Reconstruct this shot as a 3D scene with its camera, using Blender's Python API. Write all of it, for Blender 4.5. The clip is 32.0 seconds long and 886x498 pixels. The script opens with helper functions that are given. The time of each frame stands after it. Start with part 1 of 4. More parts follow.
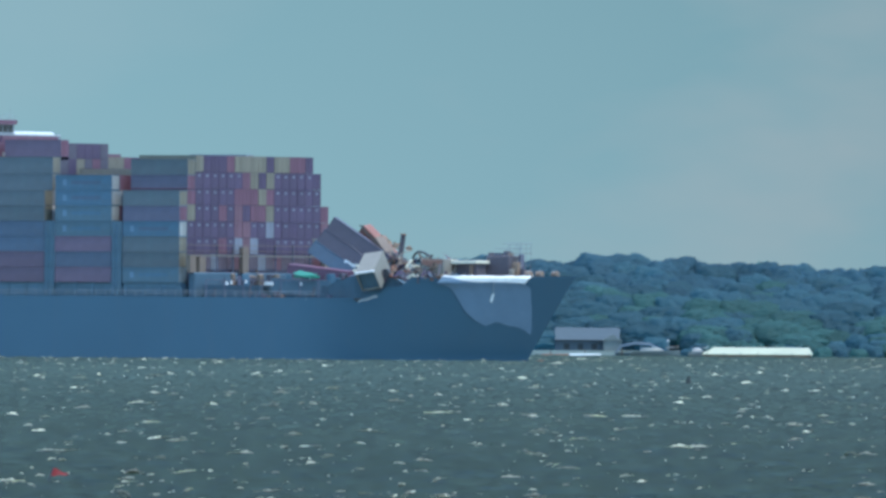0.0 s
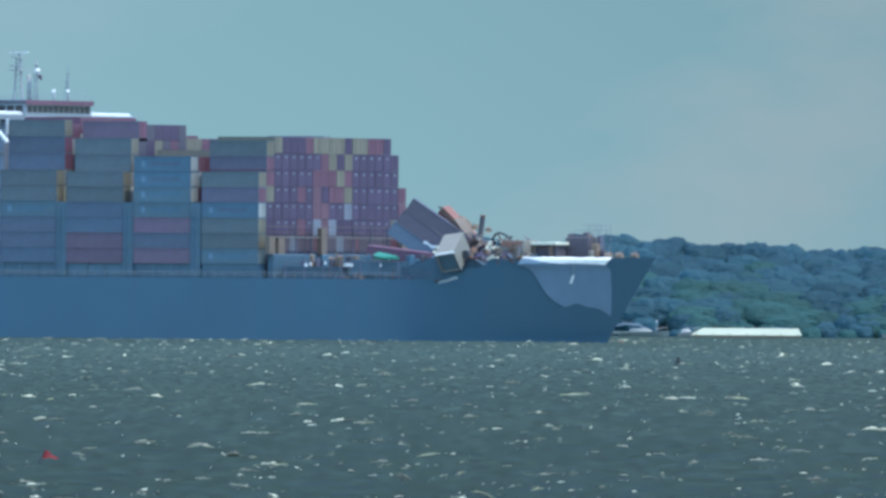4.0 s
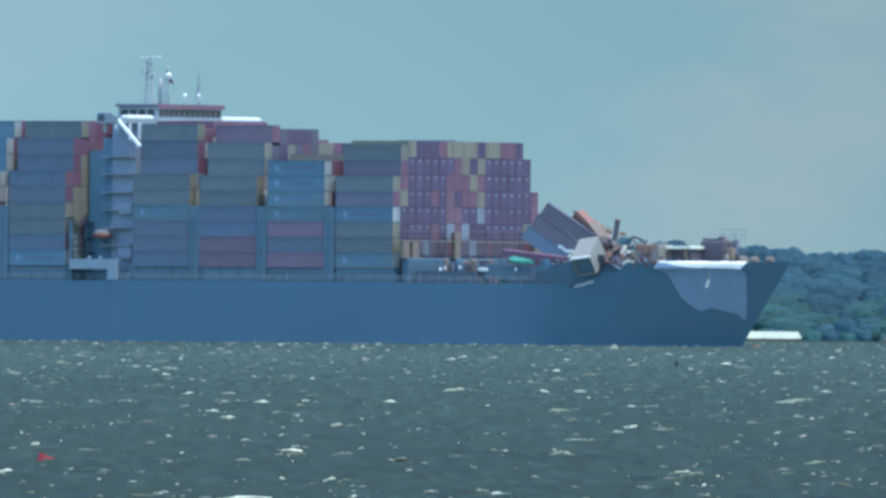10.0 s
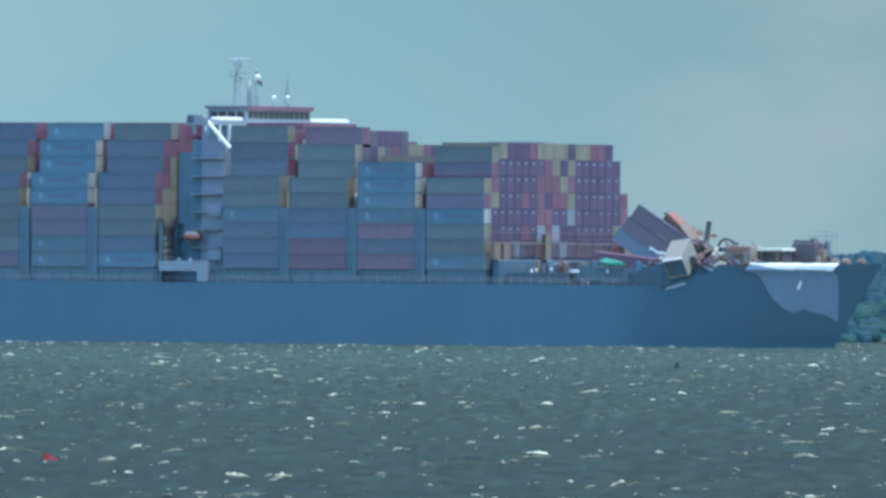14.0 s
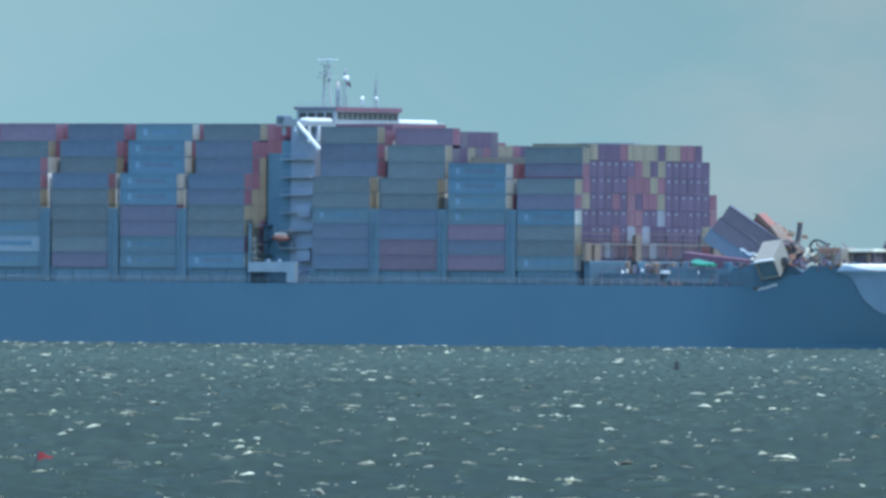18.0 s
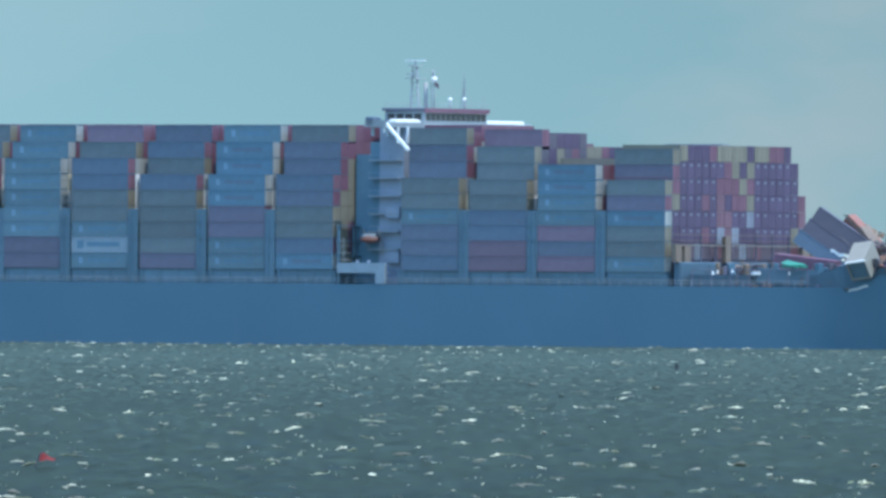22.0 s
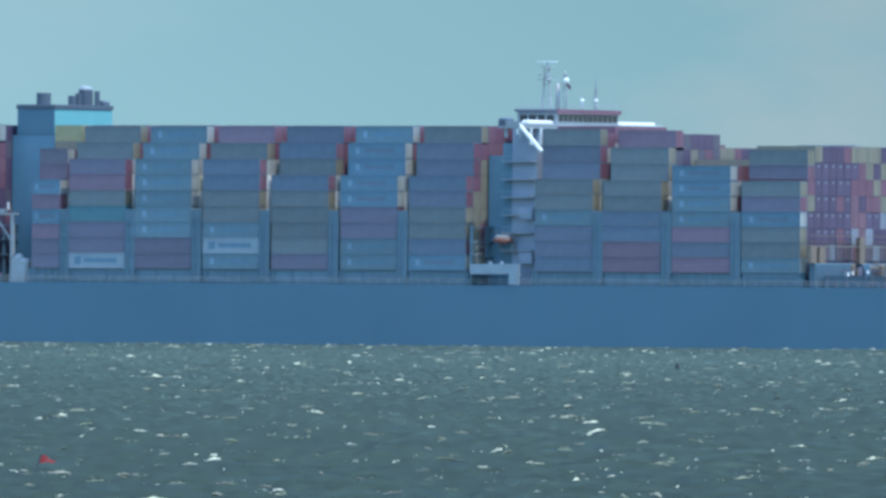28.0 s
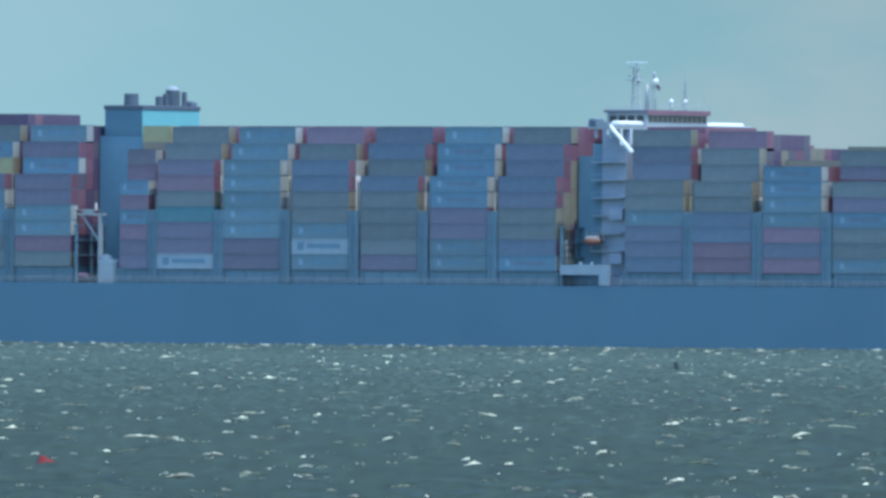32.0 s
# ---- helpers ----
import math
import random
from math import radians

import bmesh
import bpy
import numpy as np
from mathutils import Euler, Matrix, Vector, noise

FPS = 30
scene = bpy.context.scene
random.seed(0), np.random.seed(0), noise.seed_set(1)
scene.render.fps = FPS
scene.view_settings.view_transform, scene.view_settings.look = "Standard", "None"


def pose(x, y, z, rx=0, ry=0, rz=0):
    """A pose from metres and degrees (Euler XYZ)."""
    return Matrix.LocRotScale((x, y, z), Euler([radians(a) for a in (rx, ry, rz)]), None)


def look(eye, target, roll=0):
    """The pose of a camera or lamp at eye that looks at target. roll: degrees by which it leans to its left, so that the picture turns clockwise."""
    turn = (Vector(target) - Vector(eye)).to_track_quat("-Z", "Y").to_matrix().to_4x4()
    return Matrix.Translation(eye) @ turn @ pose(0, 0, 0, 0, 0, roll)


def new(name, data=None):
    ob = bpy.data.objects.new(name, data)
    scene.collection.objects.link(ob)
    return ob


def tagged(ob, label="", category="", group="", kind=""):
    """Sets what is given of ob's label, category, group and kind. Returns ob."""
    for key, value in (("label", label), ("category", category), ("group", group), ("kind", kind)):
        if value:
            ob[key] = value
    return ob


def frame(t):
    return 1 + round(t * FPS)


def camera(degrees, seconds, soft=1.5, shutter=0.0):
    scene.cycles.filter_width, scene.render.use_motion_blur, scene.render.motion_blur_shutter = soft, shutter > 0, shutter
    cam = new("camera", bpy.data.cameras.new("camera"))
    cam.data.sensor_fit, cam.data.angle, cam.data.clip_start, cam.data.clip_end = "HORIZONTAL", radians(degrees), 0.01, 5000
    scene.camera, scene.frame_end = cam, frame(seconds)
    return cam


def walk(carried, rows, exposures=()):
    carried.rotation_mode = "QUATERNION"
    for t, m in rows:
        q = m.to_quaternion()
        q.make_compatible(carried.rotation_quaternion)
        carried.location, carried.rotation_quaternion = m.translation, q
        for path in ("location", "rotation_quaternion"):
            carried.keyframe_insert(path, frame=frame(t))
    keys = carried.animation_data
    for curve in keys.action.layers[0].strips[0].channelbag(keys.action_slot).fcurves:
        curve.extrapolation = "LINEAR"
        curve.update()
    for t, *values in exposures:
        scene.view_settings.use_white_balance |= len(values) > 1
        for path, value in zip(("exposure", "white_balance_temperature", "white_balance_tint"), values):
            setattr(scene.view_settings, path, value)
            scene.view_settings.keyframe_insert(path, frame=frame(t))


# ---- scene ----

# ======================= camera on its tripod, a very long lens =======================
cam = camera(2.546, 32.0, soft=3.2)
EYE = 6.0
STEP = 0.001624            # degrees of turn in one unit of the table below
# seconds, pan, tilt: the small settling of the tripod head
HEAD = [(0.0, 19.5, 30), (0.25, 10, 23), (0.5, 1, 15), (0.75, 0, 4), (1.0, 0, -5), (1.5, -1, -7), (2.0, -1, -6.5),
        (3.0, 0, -5.5), (3.5, 0, -4.5), (5.5, 0, -3), (6.0, 0, 0), (9.0, 0, 1.0), (11.0, 0, 2), (13.0, 0, 3), (16.5, 0, 4),
        (19.0, 0, 4), (23.0, 0, 5), (28.0, 0, 5), (32.0, 0, 5)]
PITCH, ROLL = 0.1765, -0.45
walk(cam, [(t, pose(0, 0, EYE, 90 + PITCH + STEP * dv, ROLL, STEP * dh)) for t, dh, dv in HEAD],
     exposures=[(0.0, 0.0), (6.0, 0.08), (16.0, 0.19), (32.0, 0.27)])

# ======================= sky and sun =======================
SUN_AZ, SUN_EL = 131.0, 69.0     # degrees from straight ahead towards the right, and up
world = bpy.data.worlds.new("sky")
scene.world = world
world.use_nodes = True
nt = world.node_tree
bg = nt.nodes["Background"]
sky = nt.nodes.new("ShaderNodeTexSky")
sky.sky_type = "NISHITA"
sky.sun_disc = False
sky.sun_elevation, sky.sun_rotation = radians(SUN_EL), radians(SUN_AZ)
sky.air_density, sky.dust_density, sky.ozone_density = 1.6, 2.0, 3.0
tint = nt.nodes.new("ShaderNodeMix")
tint.data_type, tint.blend_type = "RGBA", "MULTIPLY"
tint.inputs["Factor"].default_value = 1.0
tint.inputs[7].default_value = (0.64, 0.88, 1.06, 1)      # deep blue haze overhead
nt.links.new(sky.outputs[0], tint.inputs[6])
nt.links.new(tint.outputs[2], bg.inputs[0])
bg.inputs[1].default_value = 0.345

sun = new("sun", bpy.data.lights.new("sun", "SUN"))
sun.data.energy, sun.data.angle, sun.data.color = 3.0, radians(0.53), (1.0, 0.95, 0.87)
sun_dir = Vector((math.sin(radians(SUN_AZ)) * math.cos(radians(SUN_EL)), math.cos(radians(SUN_AZ)) * math.cos(radians(SUN_EL)), math.sin(radians(SUN_EL))))
sun.matrix_world = look(sun_dir * 100, (0, 0, 0))

# ======================= materials =======================
def nodes_of(name):
    m = bpy.data.materials.new(name)
    m.use_nodes = True
    t = m.node_tree
    return m, t, t.nodes["Principled BSDF"]


def paint(name, colour, rough=0.55, metal=0.0, vary=0.18, scale=0.6, grime=0.25, grime_colour=(0.16, 0.12, 0.1), bump=0.02, ribs=0.0, own=0.25):
    """Weathered paint: broad fading, fine grain, streaks of rust and dirt, and a shade of its own for each piece."""
    m, t, p = nodes_of(name)
    n, l = t.nodes, t.links
    co = n.new("ShaderNodeTexCoord")
    big = n.new("ShaderNodeTexNoise")
    big.inputs["Scale"].default_value, big.inputs["Detail"].default_value = scale, 3
    l.new(co.outputs["Object"], big.inputs["Vector"])
    fine = n.new("ShaderNodeTexNoise")
    fine.inputs["Scale"].default_value, fine.inputs["Detail"].default_value = scale * 9, 4
    st = n.new("ShaderNodeMapping")
    st.inputs["Scale"].default_value = (1.0, 1.0, 0.16)
    l.new(co.outputs["Object"], st.inputs["Vector"])
    l.new(st.outputs[0], fine.inputs["Vector"])
    info = n.new("ShaderNodeObjectInfo")
    hsv = n.new("ShaderNodeHueSaturation")
    hsv.inputs["Color"].default_value = (*colour, 1)
    add = n.new("ShaderNodeMath")
    add.operation = "MULTIPLY_ADD"
    add.inputs[1].default_value, add.inputs[2].default_value = 2 * vary, 1 - vary - own / 2
    l.new(big.outputs["Fac"], add.inputs[0])
    ran = n.new("ShaderNodeMath")
    ran.operation = "MULTIPLY_ADD"
    ran.inputs[1].default_value = own
    l.new(info.outputs["Random"], ran.inputs[0])
    l.new(add.outputs[0], ran.inputs[2])
    l.new(ran.outputs[0], hsv.inputs["Value"])
    ramp = n.new("ShaderNodeMapRange")
    ramp.inputs["From Min"].default_value, ramp.inputs["From Max"].default_value = 0.52, 0.78
    ramp.inputs["To Max"].default_value = grime
    l.new(fine.outputs["Fac"], ramp.inputs["Value"])
    mix = n.new("ShaderNodeMix")
    mix.data_type = "RGBA"
    l.new(ramp.outputs[0], mix.inputs["Factor"])
    l.new(hsv.outputs[0], mix.inputs[6])
    mix.inputs[7].default_value = (*grime_colour, 1)
    l.new(mix.outputs[2], p.inputs["Base Color"])
    p.inputs["Roughness"].default_value, p.inputs["Metallic"].default_value = rough, metal
    bm_ = n.new("ShaderNodeBump")
    bm_.inputs["Strength"].default_value, bm_.inputs["Distance"].default_value = 0.5, bump
    if ribs:
        w = n.new("ShaderNodeTexWave")
        w.inputs["Scale"].default_value = ribs
        l.new(co.outputs["Object"], w.inputs["Vector"])
        l.new(w.outputs["Fac"], bm_.inputs["Height"])
    else:
        l.new(fine.outputs["Fac"], bm_.inputs["Height"])
    l.new(bm_.outputs[0], p.inputs["Normal"])
    return m


M = {
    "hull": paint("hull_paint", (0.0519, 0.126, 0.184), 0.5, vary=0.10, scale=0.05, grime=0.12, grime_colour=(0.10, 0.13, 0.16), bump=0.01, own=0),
    "hull_scorched": paint("scraped_hull", (0.078, 0.15, 0.21), 0.7, vary=0.3, scale=0.3, own=0),
    "deck": paint("deck_paint", (0.20, 0.13, 0.11), 0.7, own=0),
    # container paints: the blue sea haze is mixed into their colours
    "maroon": paint("hazed_maroon_paint", (0.109, 0.109, 0.159), ribs=1.1),
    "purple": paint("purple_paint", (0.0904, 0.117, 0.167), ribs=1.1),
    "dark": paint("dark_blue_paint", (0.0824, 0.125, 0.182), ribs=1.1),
    "end_yellow": paint("lit_end_mustard", (0.182, 0.17, 0.134)),
    "end_red": paint("lit_end_red", (0.151, 0.07, 0.107)),
    "end_pink": paint("lit_end_pink", (0.164, 0.086, 0.118)),
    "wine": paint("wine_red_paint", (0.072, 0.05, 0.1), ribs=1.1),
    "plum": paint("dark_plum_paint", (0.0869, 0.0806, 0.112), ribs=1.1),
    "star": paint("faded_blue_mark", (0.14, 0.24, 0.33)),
    "boxwhite": paint("hazed_white_paint", (0.178, 0.232, 0.277), ribs=1.1),
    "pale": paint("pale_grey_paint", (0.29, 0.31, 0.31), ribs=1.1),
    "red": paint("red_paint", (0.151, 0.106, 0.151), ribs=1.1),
    "pink": paint("hazed_pink_paint", (0.152, 0.111, 0.159), ribs=1.1),
    "olive": paint("hazed_mustard_paint", (0.101, 0.13, 0.147), ribs=1.1),
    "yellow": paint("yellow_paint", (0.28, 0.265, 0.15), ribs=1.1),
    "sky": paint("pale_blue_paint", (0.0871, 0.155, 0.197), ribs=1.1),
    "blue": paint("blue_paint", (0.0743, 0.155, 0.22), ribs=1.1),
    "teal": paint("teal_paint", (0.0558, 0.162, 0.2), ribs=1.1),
    # white deckhouse, its shade and haze put into the colour
    "house": paint("hazed_house_paint", (0.214, 0.269, 0.352), 0.5, vary=0.1),
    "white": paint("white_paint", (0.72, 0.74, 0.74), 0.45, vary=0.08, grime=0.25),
    "grey": paint("grey_paint", (0.24, 0.28, 0.31), 0.5),
    "steel": paint("galvanised_steel", (0.0877, 0.159, 0.213), 0.5, 0.2),
    "buff": paint("buff_paint", (0.2, 0.15, 0.118), 0.6),
    "cream": paint("cream_paint", (0.2, 0.19, 0.165), 0.6),
    "orange": paint("orange_plastic", (0.75, 0.16, 0.05), 0.45),
    "rust": paint("rusted_steel", (0.26, 0.12, 0.07), 0.85, vary=0.35, scale=1.5, grime=0.5),
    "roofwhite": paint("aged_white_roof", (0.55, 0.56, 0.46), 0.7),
    "shelter_roof": paint("aged_cream_roof", (0.40, 0.42, 0.31), 0.7, vary=0.12, scale=0.2),
    "mast": paint("pale_mast_paint", (0.28, 0.31, 0.33), 0.5),
    "casing": paint("mid_blue_casing_paint", (0.0851, 0.183, 0.255), vary=0.12),
    "coaming": paint("dark_blue_deck_paint", (0.0475, 0.0975, 0.14), 0.6, vary=0.2, scale=0.4),
    "soot": paint("sooty_grey_paint", (0.055, 0.08, 0.115), 0.7),
    "salmon": paint("faded_orange_paint", (0.26, 0.108, 0.08), ribs=1.1),
    "black": paint("black_paint", (0.05, 0.055, 0.065), 0.6),
    "glass": paint("dark_window_glass", (0.03, 0.04, 0.05), 0.08, vary=0.05, grime=0.02, bump=0.0, own=0),
    "cyan": paint("cyan_paint", (0.1, 0.325, 0.355), 0.5, vary=0.06, grime=0.06, own=0),
    "green": paint("green_tarpaulin", (0.02, 0.19, 0.13), 0.5),
    "tarp": paint("shaded_tarpaulin", (0.15, 0.235, 0.325), 0.55, vary=0.08, scale=0.35, grime=0.12, grime_colour=(0.4, 0.42, 0.45), bump=0.06, own=0),
    "roof": paint("grey_shingle", (0.046, 0.07, 0.086), 0.8, scale=0.8),
    "siding": paint("house_siding", (0.05, 0.08, 0.106), 0.7),
    "redflag": paint("red_cloth", (0.33, 0.03, 0.032), 0.7, own=0),
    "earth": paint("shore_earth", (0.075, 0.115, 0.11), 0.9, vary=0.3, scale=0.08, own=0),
    "mauve": paint("hazed_mauve_paint", (0.12, 0.098, 0.135), ribs=1.1),
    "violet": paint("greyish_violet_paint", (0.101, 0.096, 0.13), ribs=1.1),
    "boat": paint("weathered_boat_gelcoat", (0.15, 0.185, 0.185), 0.45),
    "unit": paint("cooling_unit_grey", (0.19, 0.215, 0.27)),
    "rustwash": paint("rust_washed_paint", (0.27, 0.135, 0.1), 0.85, vary=0.35, scale=1.2, grime=0.5, grime_colour=(0.2, 0.19, 0.165)),
    "rustbrown": paint("brown_weathered_steel", (0.085, 0.08, 0.098), 0.8, vary=0.3, scale=0.8, grime=0.4),
    "faint_mark": paint("faded_dark_mark", (0.10, 0.135, 0.15)),
    "tan": paint("scorched_tan_paint", (0.21, 0.15, 0.11), 0.8, vary=0.3, scale=1.2, grime=0.5),
    "tar": paint("tarred_float", (0.012, 0.022, 0.024), 0.8),
    "bark": paint("bark", (0.10, 0.08, 0.06), 0.9),
}


def leaf(name, colour, least=0.6, spread=0.6, power=1.0, glow_through=0.5):
    m, t, p = nodes_of(name)
    n, l = t.nodes, t.links
    geo = n.new("ShaderNodeNewGeometry")
    info = n.new("ShaderNodeObjectInfo")
    a = n.new("ShaderNodeMath")
    a.operation = "MULTIPLY_ADD"
    a.inputs[1].default_value, a.inputs[2].default_value = spread, least
    pw = n.new("ShaderNodeMath")
    pw.operation = "POWER"
    pw.inputs[1].default_value = power
    l.new(geo.outputs["Random Per Island"], pw.inputs[0])
    l.new(pw.outputs[0], a.inputs[0])
    b = n.new("ShaderNodeMath")
    b.operation = "MULTIPLY_ADD"
    b.inputs[1].default_value = 0.3
    l.new(info.outputs["Random"], b.inputs[0])
    l.new(a.outputs[0], b.inputs[2])
    hsv = n.new("ShaderNodeHueSaturation")
    hsv.inputs["Color"].default_value = (*colour, 1)
    l.new(b.outputs[0], hsv.inputs["Value"])
    l.new(hsv.outputs[0], p.inputs["Base Color"])
    p.inputs["Roughness"].default_value = 0.7
    tr = n.new("ShaderNodeBsdfTranslucent")
    l.new(hsv.outputs[0], tr.inputs["Color"])
    mx = n.new("ShaderNodeMixShader")
    mx.inputs[0].default_value = glow_through
    l.new(p.outputs[0], mx.inputs[1])
    l.new(tr.outputs[0], mx.inputs[2])
    l.new(mx.outputs[0], n["Material Output"].inputs["Surface"])
    return m


# leaf colours with the far shore's blue haze mixed in
M["leaf"] = leaf("hazed_broad_leaves", (0.122, 0.272, 0.332), 0.86, 0.12, 1.0, 0.8)
M["leaf_pine"] = leaf("hazed_dark_leaves", (0.117, 0.260, 0.330), 0.86, 0.12, 1.0, 0.8)
M["leaf_green"] = leaf("hazed_bright_leaves", (0.132, 0.304, 0.300), 0.86, 0.12, 1.0, 0.8)

# water: green-grey bay water with fine ripples
def water_material():
    m, t, p = nodes_of("bay_water")
    n, l = t.nodes, t.links
    co = n.new("ShaderNodeTexCoord")

    def cells(sx, sy, detail):
        mp = n.new("ShaderNodeMapping")
        mp.inputs["Scale"].default_value = (sx, sy, 1.0)
        l.new(co.outputs["Object"], mp.inputs["Vector"])
        tx = n.new("ShaderNodeTexNoise")
        tx.inputs["Scale"].default_value, tx.inputs["Detail"].default_value = 1.0, detail
        l.new(mp.outputs[0], tx.inputs["Vector"])
        return tx.outputs["Fac"]

    # silt clouds, then streaks that paint the waves' light and dark
    silt = n.new("ShaderNodeMix")
    silt.data_type = "RGBA"
    l.new(cells(0.05, 0.012, 3), silt.inputs["Factor"])
    silt.inputs[6].default_value, silt.inputs[7].default_value = (0.010, 0.0205, 0.0165, 1), (0.0235, 0.0355, 0.022, 1)
    gain = n.new("ShaderNodeMapRange")
    gain.inputs["From Min"].default_value, gain.inputs["From Max"].default_value = 0.32, 0.70
    gain.inputs["To Min"].default_value, gain.inputs["To Max"].default_value = 0.42, 1.62
    l.new(cells(1.3, 0.2, 6), gain.inputs["Value"])
    hsv = n.new("ShaderNodeHueSaturation")
    l.new(silt.outputs[2], hsv.inputs["Color"])
    l.new(gain.outputs[0], hsv.inputs["Value"])
    # far water's stronger sky reflection, put into the colour: dark near, pale far
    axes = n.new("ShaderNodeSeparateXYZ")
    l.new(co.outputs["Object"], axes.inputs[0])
    farness = n.new("ShaderNodeMapRange")
    farness.inputs["From Min"].default_value, farness.inputs["From Max"].default_value = 560, 2600
    l.new(axes.outputs["Y"], farness.inputs["Value"])
    # tint of the near water, then of the far water
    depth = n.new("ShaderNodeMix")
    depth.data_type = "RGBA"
    l.new(farness.outputs[0], depth.inputs["Factor"])
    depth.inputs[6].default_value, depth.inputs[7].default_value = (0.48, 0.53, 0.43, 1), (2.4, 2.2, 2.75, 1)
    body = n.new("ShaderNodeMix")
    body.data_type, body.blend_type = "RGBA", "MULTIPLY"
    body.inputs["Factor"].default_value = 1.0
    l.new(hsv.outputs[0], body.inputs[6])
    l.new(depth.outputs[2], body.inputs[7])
    l.new(body.outputs[2], p.inputs["Base Color"])
    p.inputs["Roughness"].default_value = 0.5
    p.inputs["Specular IOR Level"].default_value = 0.0
    gl = n.new("ShaderNodeBsdfGlossy")
    gl.inputs["Roughness"].default_value = 0.16
    mx = n.new("ShaderNodeMixShader")
    mx.inputs[0].default_value = 0.102
    l.new(p.outputs[0], mx.inputs[1])
    l.new(gl.outputs[0], mx.inputs[2])
    l.new(mx.outputs[0], n["Material Output"].inputs["Surface"])
    b = n.new("ShaderNodeBump")
    b.inputs["Strength"].default_value, b.inputs["Distance"].default_value = 0.9, 0.3
    l.new(cells(1.6, 0.5, 5), b.inputs["Height"])
    l.new(b.outputs[0], p.inputs["Normal"])
    l.new(b.outputs[0], gl.inputs["Normal"])
    return m


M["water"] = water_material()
M["foam"] = leaf("sea_foam", (0.74, 0.73, 0.56), 0.18, 1.5, 2.6)
M["thinfoam"] = leaf("thin_foam", (0.32, 0.33, 0.20), 0.30, 1.5, 2.6)


# ======================= mesh helpers =======================
class Shape:
    """Collects faces, then becomes one mesh."""

    def __init__(self):
        self.v, self.f, self.k, self.mats = [], [], [], []

    def mat(self, key):
        if key not in self.mats:
            self.mats.append(key)
        return self.mats.index(key)

    def add(self, verts, faces, key):
        o, k = len(self.v), self.mat(key)
        self.v += [tuple(p) for p in verts]
        self.f += [tuple(i + o for i in f) for f in faces]
        self.k += [k] * len(faces)
        return self

    def box(self, x0, x1, y0, y1, z0, z1, key, m=None):
        vs = [Vector((x, y, z)) for z in (z0, z1) for y in (y0, y1) for x in (x0, x1)]
        if m is not None:
            vs = [m @ p for p in vs]
        return self.add(vs, [(0, 2, 3, 1), (4, 5, 7, 6), (0, 1, 5, 4), (1, 3, 7, 5), (3, 2, 6, 7), (2, 0, 4, 6)], key)

    def bevelbox(self, x0, x1, y0, y1, z0, z1, key, b=0.1, m=None):
        """A box with its upright and top edges chamfered."""
        ring = [(x0 + b, y0), (x1 - b, y0), (x1, y0 + b), (x1, y1 - b), (x1 - b, y1), (x0 + b, y1), (x0, y1 - b), (x0, y0 + b)]
        cx, cy = (x0 + x1) / 2, (y0 + y1) / 2
        top = [(x - math.copysign(b, x - cx), y - math.copysign(b, y - cy)) for x, y in ring]
        vs = [Vector((x, y, z0)) for x, y in ring] + [Vector((x, y, z1 - b)) for x, y in ring] + [Vector((x, y, z1)) for x, y in top]
        if m is not None:
            vs = [m @ p for p in vs]
        fs = [tuple(range(7, -1, -1)), tuple(range(16, 24))]
        for r in (0, 8):
            fs += [(r + i, r + (i + 1) % 8, r + 8 + (i + 1) % 8, r + 8 + i) for i in range(8)]
        return self.add(vs, fs, key)

    def rod(self, a, b, r0, key, r1=None, n=7):
        a, b = Vector(a), Vector(b)
        r1 = r0 if r1 is None else r1
        q = (b - a).to_track_quat("Z", "Y")
        vs = []
        for p, r in ((a, r0), (b, r1)):
            vs += [p + q @ Vector((r * math.cos(6.28319 * i / n), r * math.sin(6.28319 * i / n), 0)) for i in range(n)]
        fs = [(i, (i + 1) % n, n + (i + 1) % n, n + i) for i in range(n)] + [tuple(range(n - 1, -1, -1)), tuple(range(n, 2 * n))]
        return self.add(vs, fs, key)

    def dome(self, c, r, key, squash=1.0, n=10, rings=6):
        vs, fs = [], []
        for j in range(rings + 1):
            a = math.pi * j / rings
            vs += [(c[0] + r * math.sin(a) * math.cos(6.28319 * i / n), c[1] + r * math.sin(a) * math.sin(6.28319 * i / n), c[2] - r * squash * math.cos(a)) for i in range(n)]
        for j in range(rings):
            fs += [(j * n + i, j * n + (i + 1) % n, (j + 1) * n + (i + 1) % n, (j + 1) * n + i) for i in range(n)]
        return self.add(vs, fs, key)

    def grid(self, pts, key, flip=False):
        """pts: rows of points, all of one length."""
        n = len(pts[0])
        vs = [p for row in pts for p in row]
        fs = []
        for j in range(len(pts) - 1):
            for i in range(n - 1):
                q = (j * n + i, j * n + i + 1, (j + 1) * n + i + 1, (j + 1) * n + i)
                fs.append(q[::-1] if flip else q)
        return self.add(vs, fs, key)

    def mesh(self, name, smooth=False):
        me = bpy.data.meshes.new(name)
        me.from_pydata(self.v, [], self.f)
        for k in self.mats:
            me.materials.append(M[k])
        me.polygons.foreach_set("material_index", self.k)
        if smooth:
            me.polygons.foreach_set("use_smooth", [True] * len(self.f))
        me.update()
        return me


def part(name, shape, parent=None, label="", smooth=False, at=None):
    ob = new(name, shape.mesh(name, smooth) if isinstance(shape, Shape) else shape)
    if parent is not None:
        ob.parent = parent
    if at is not None:
        ob.matrix_basis = at
    return tagged(ob, label)


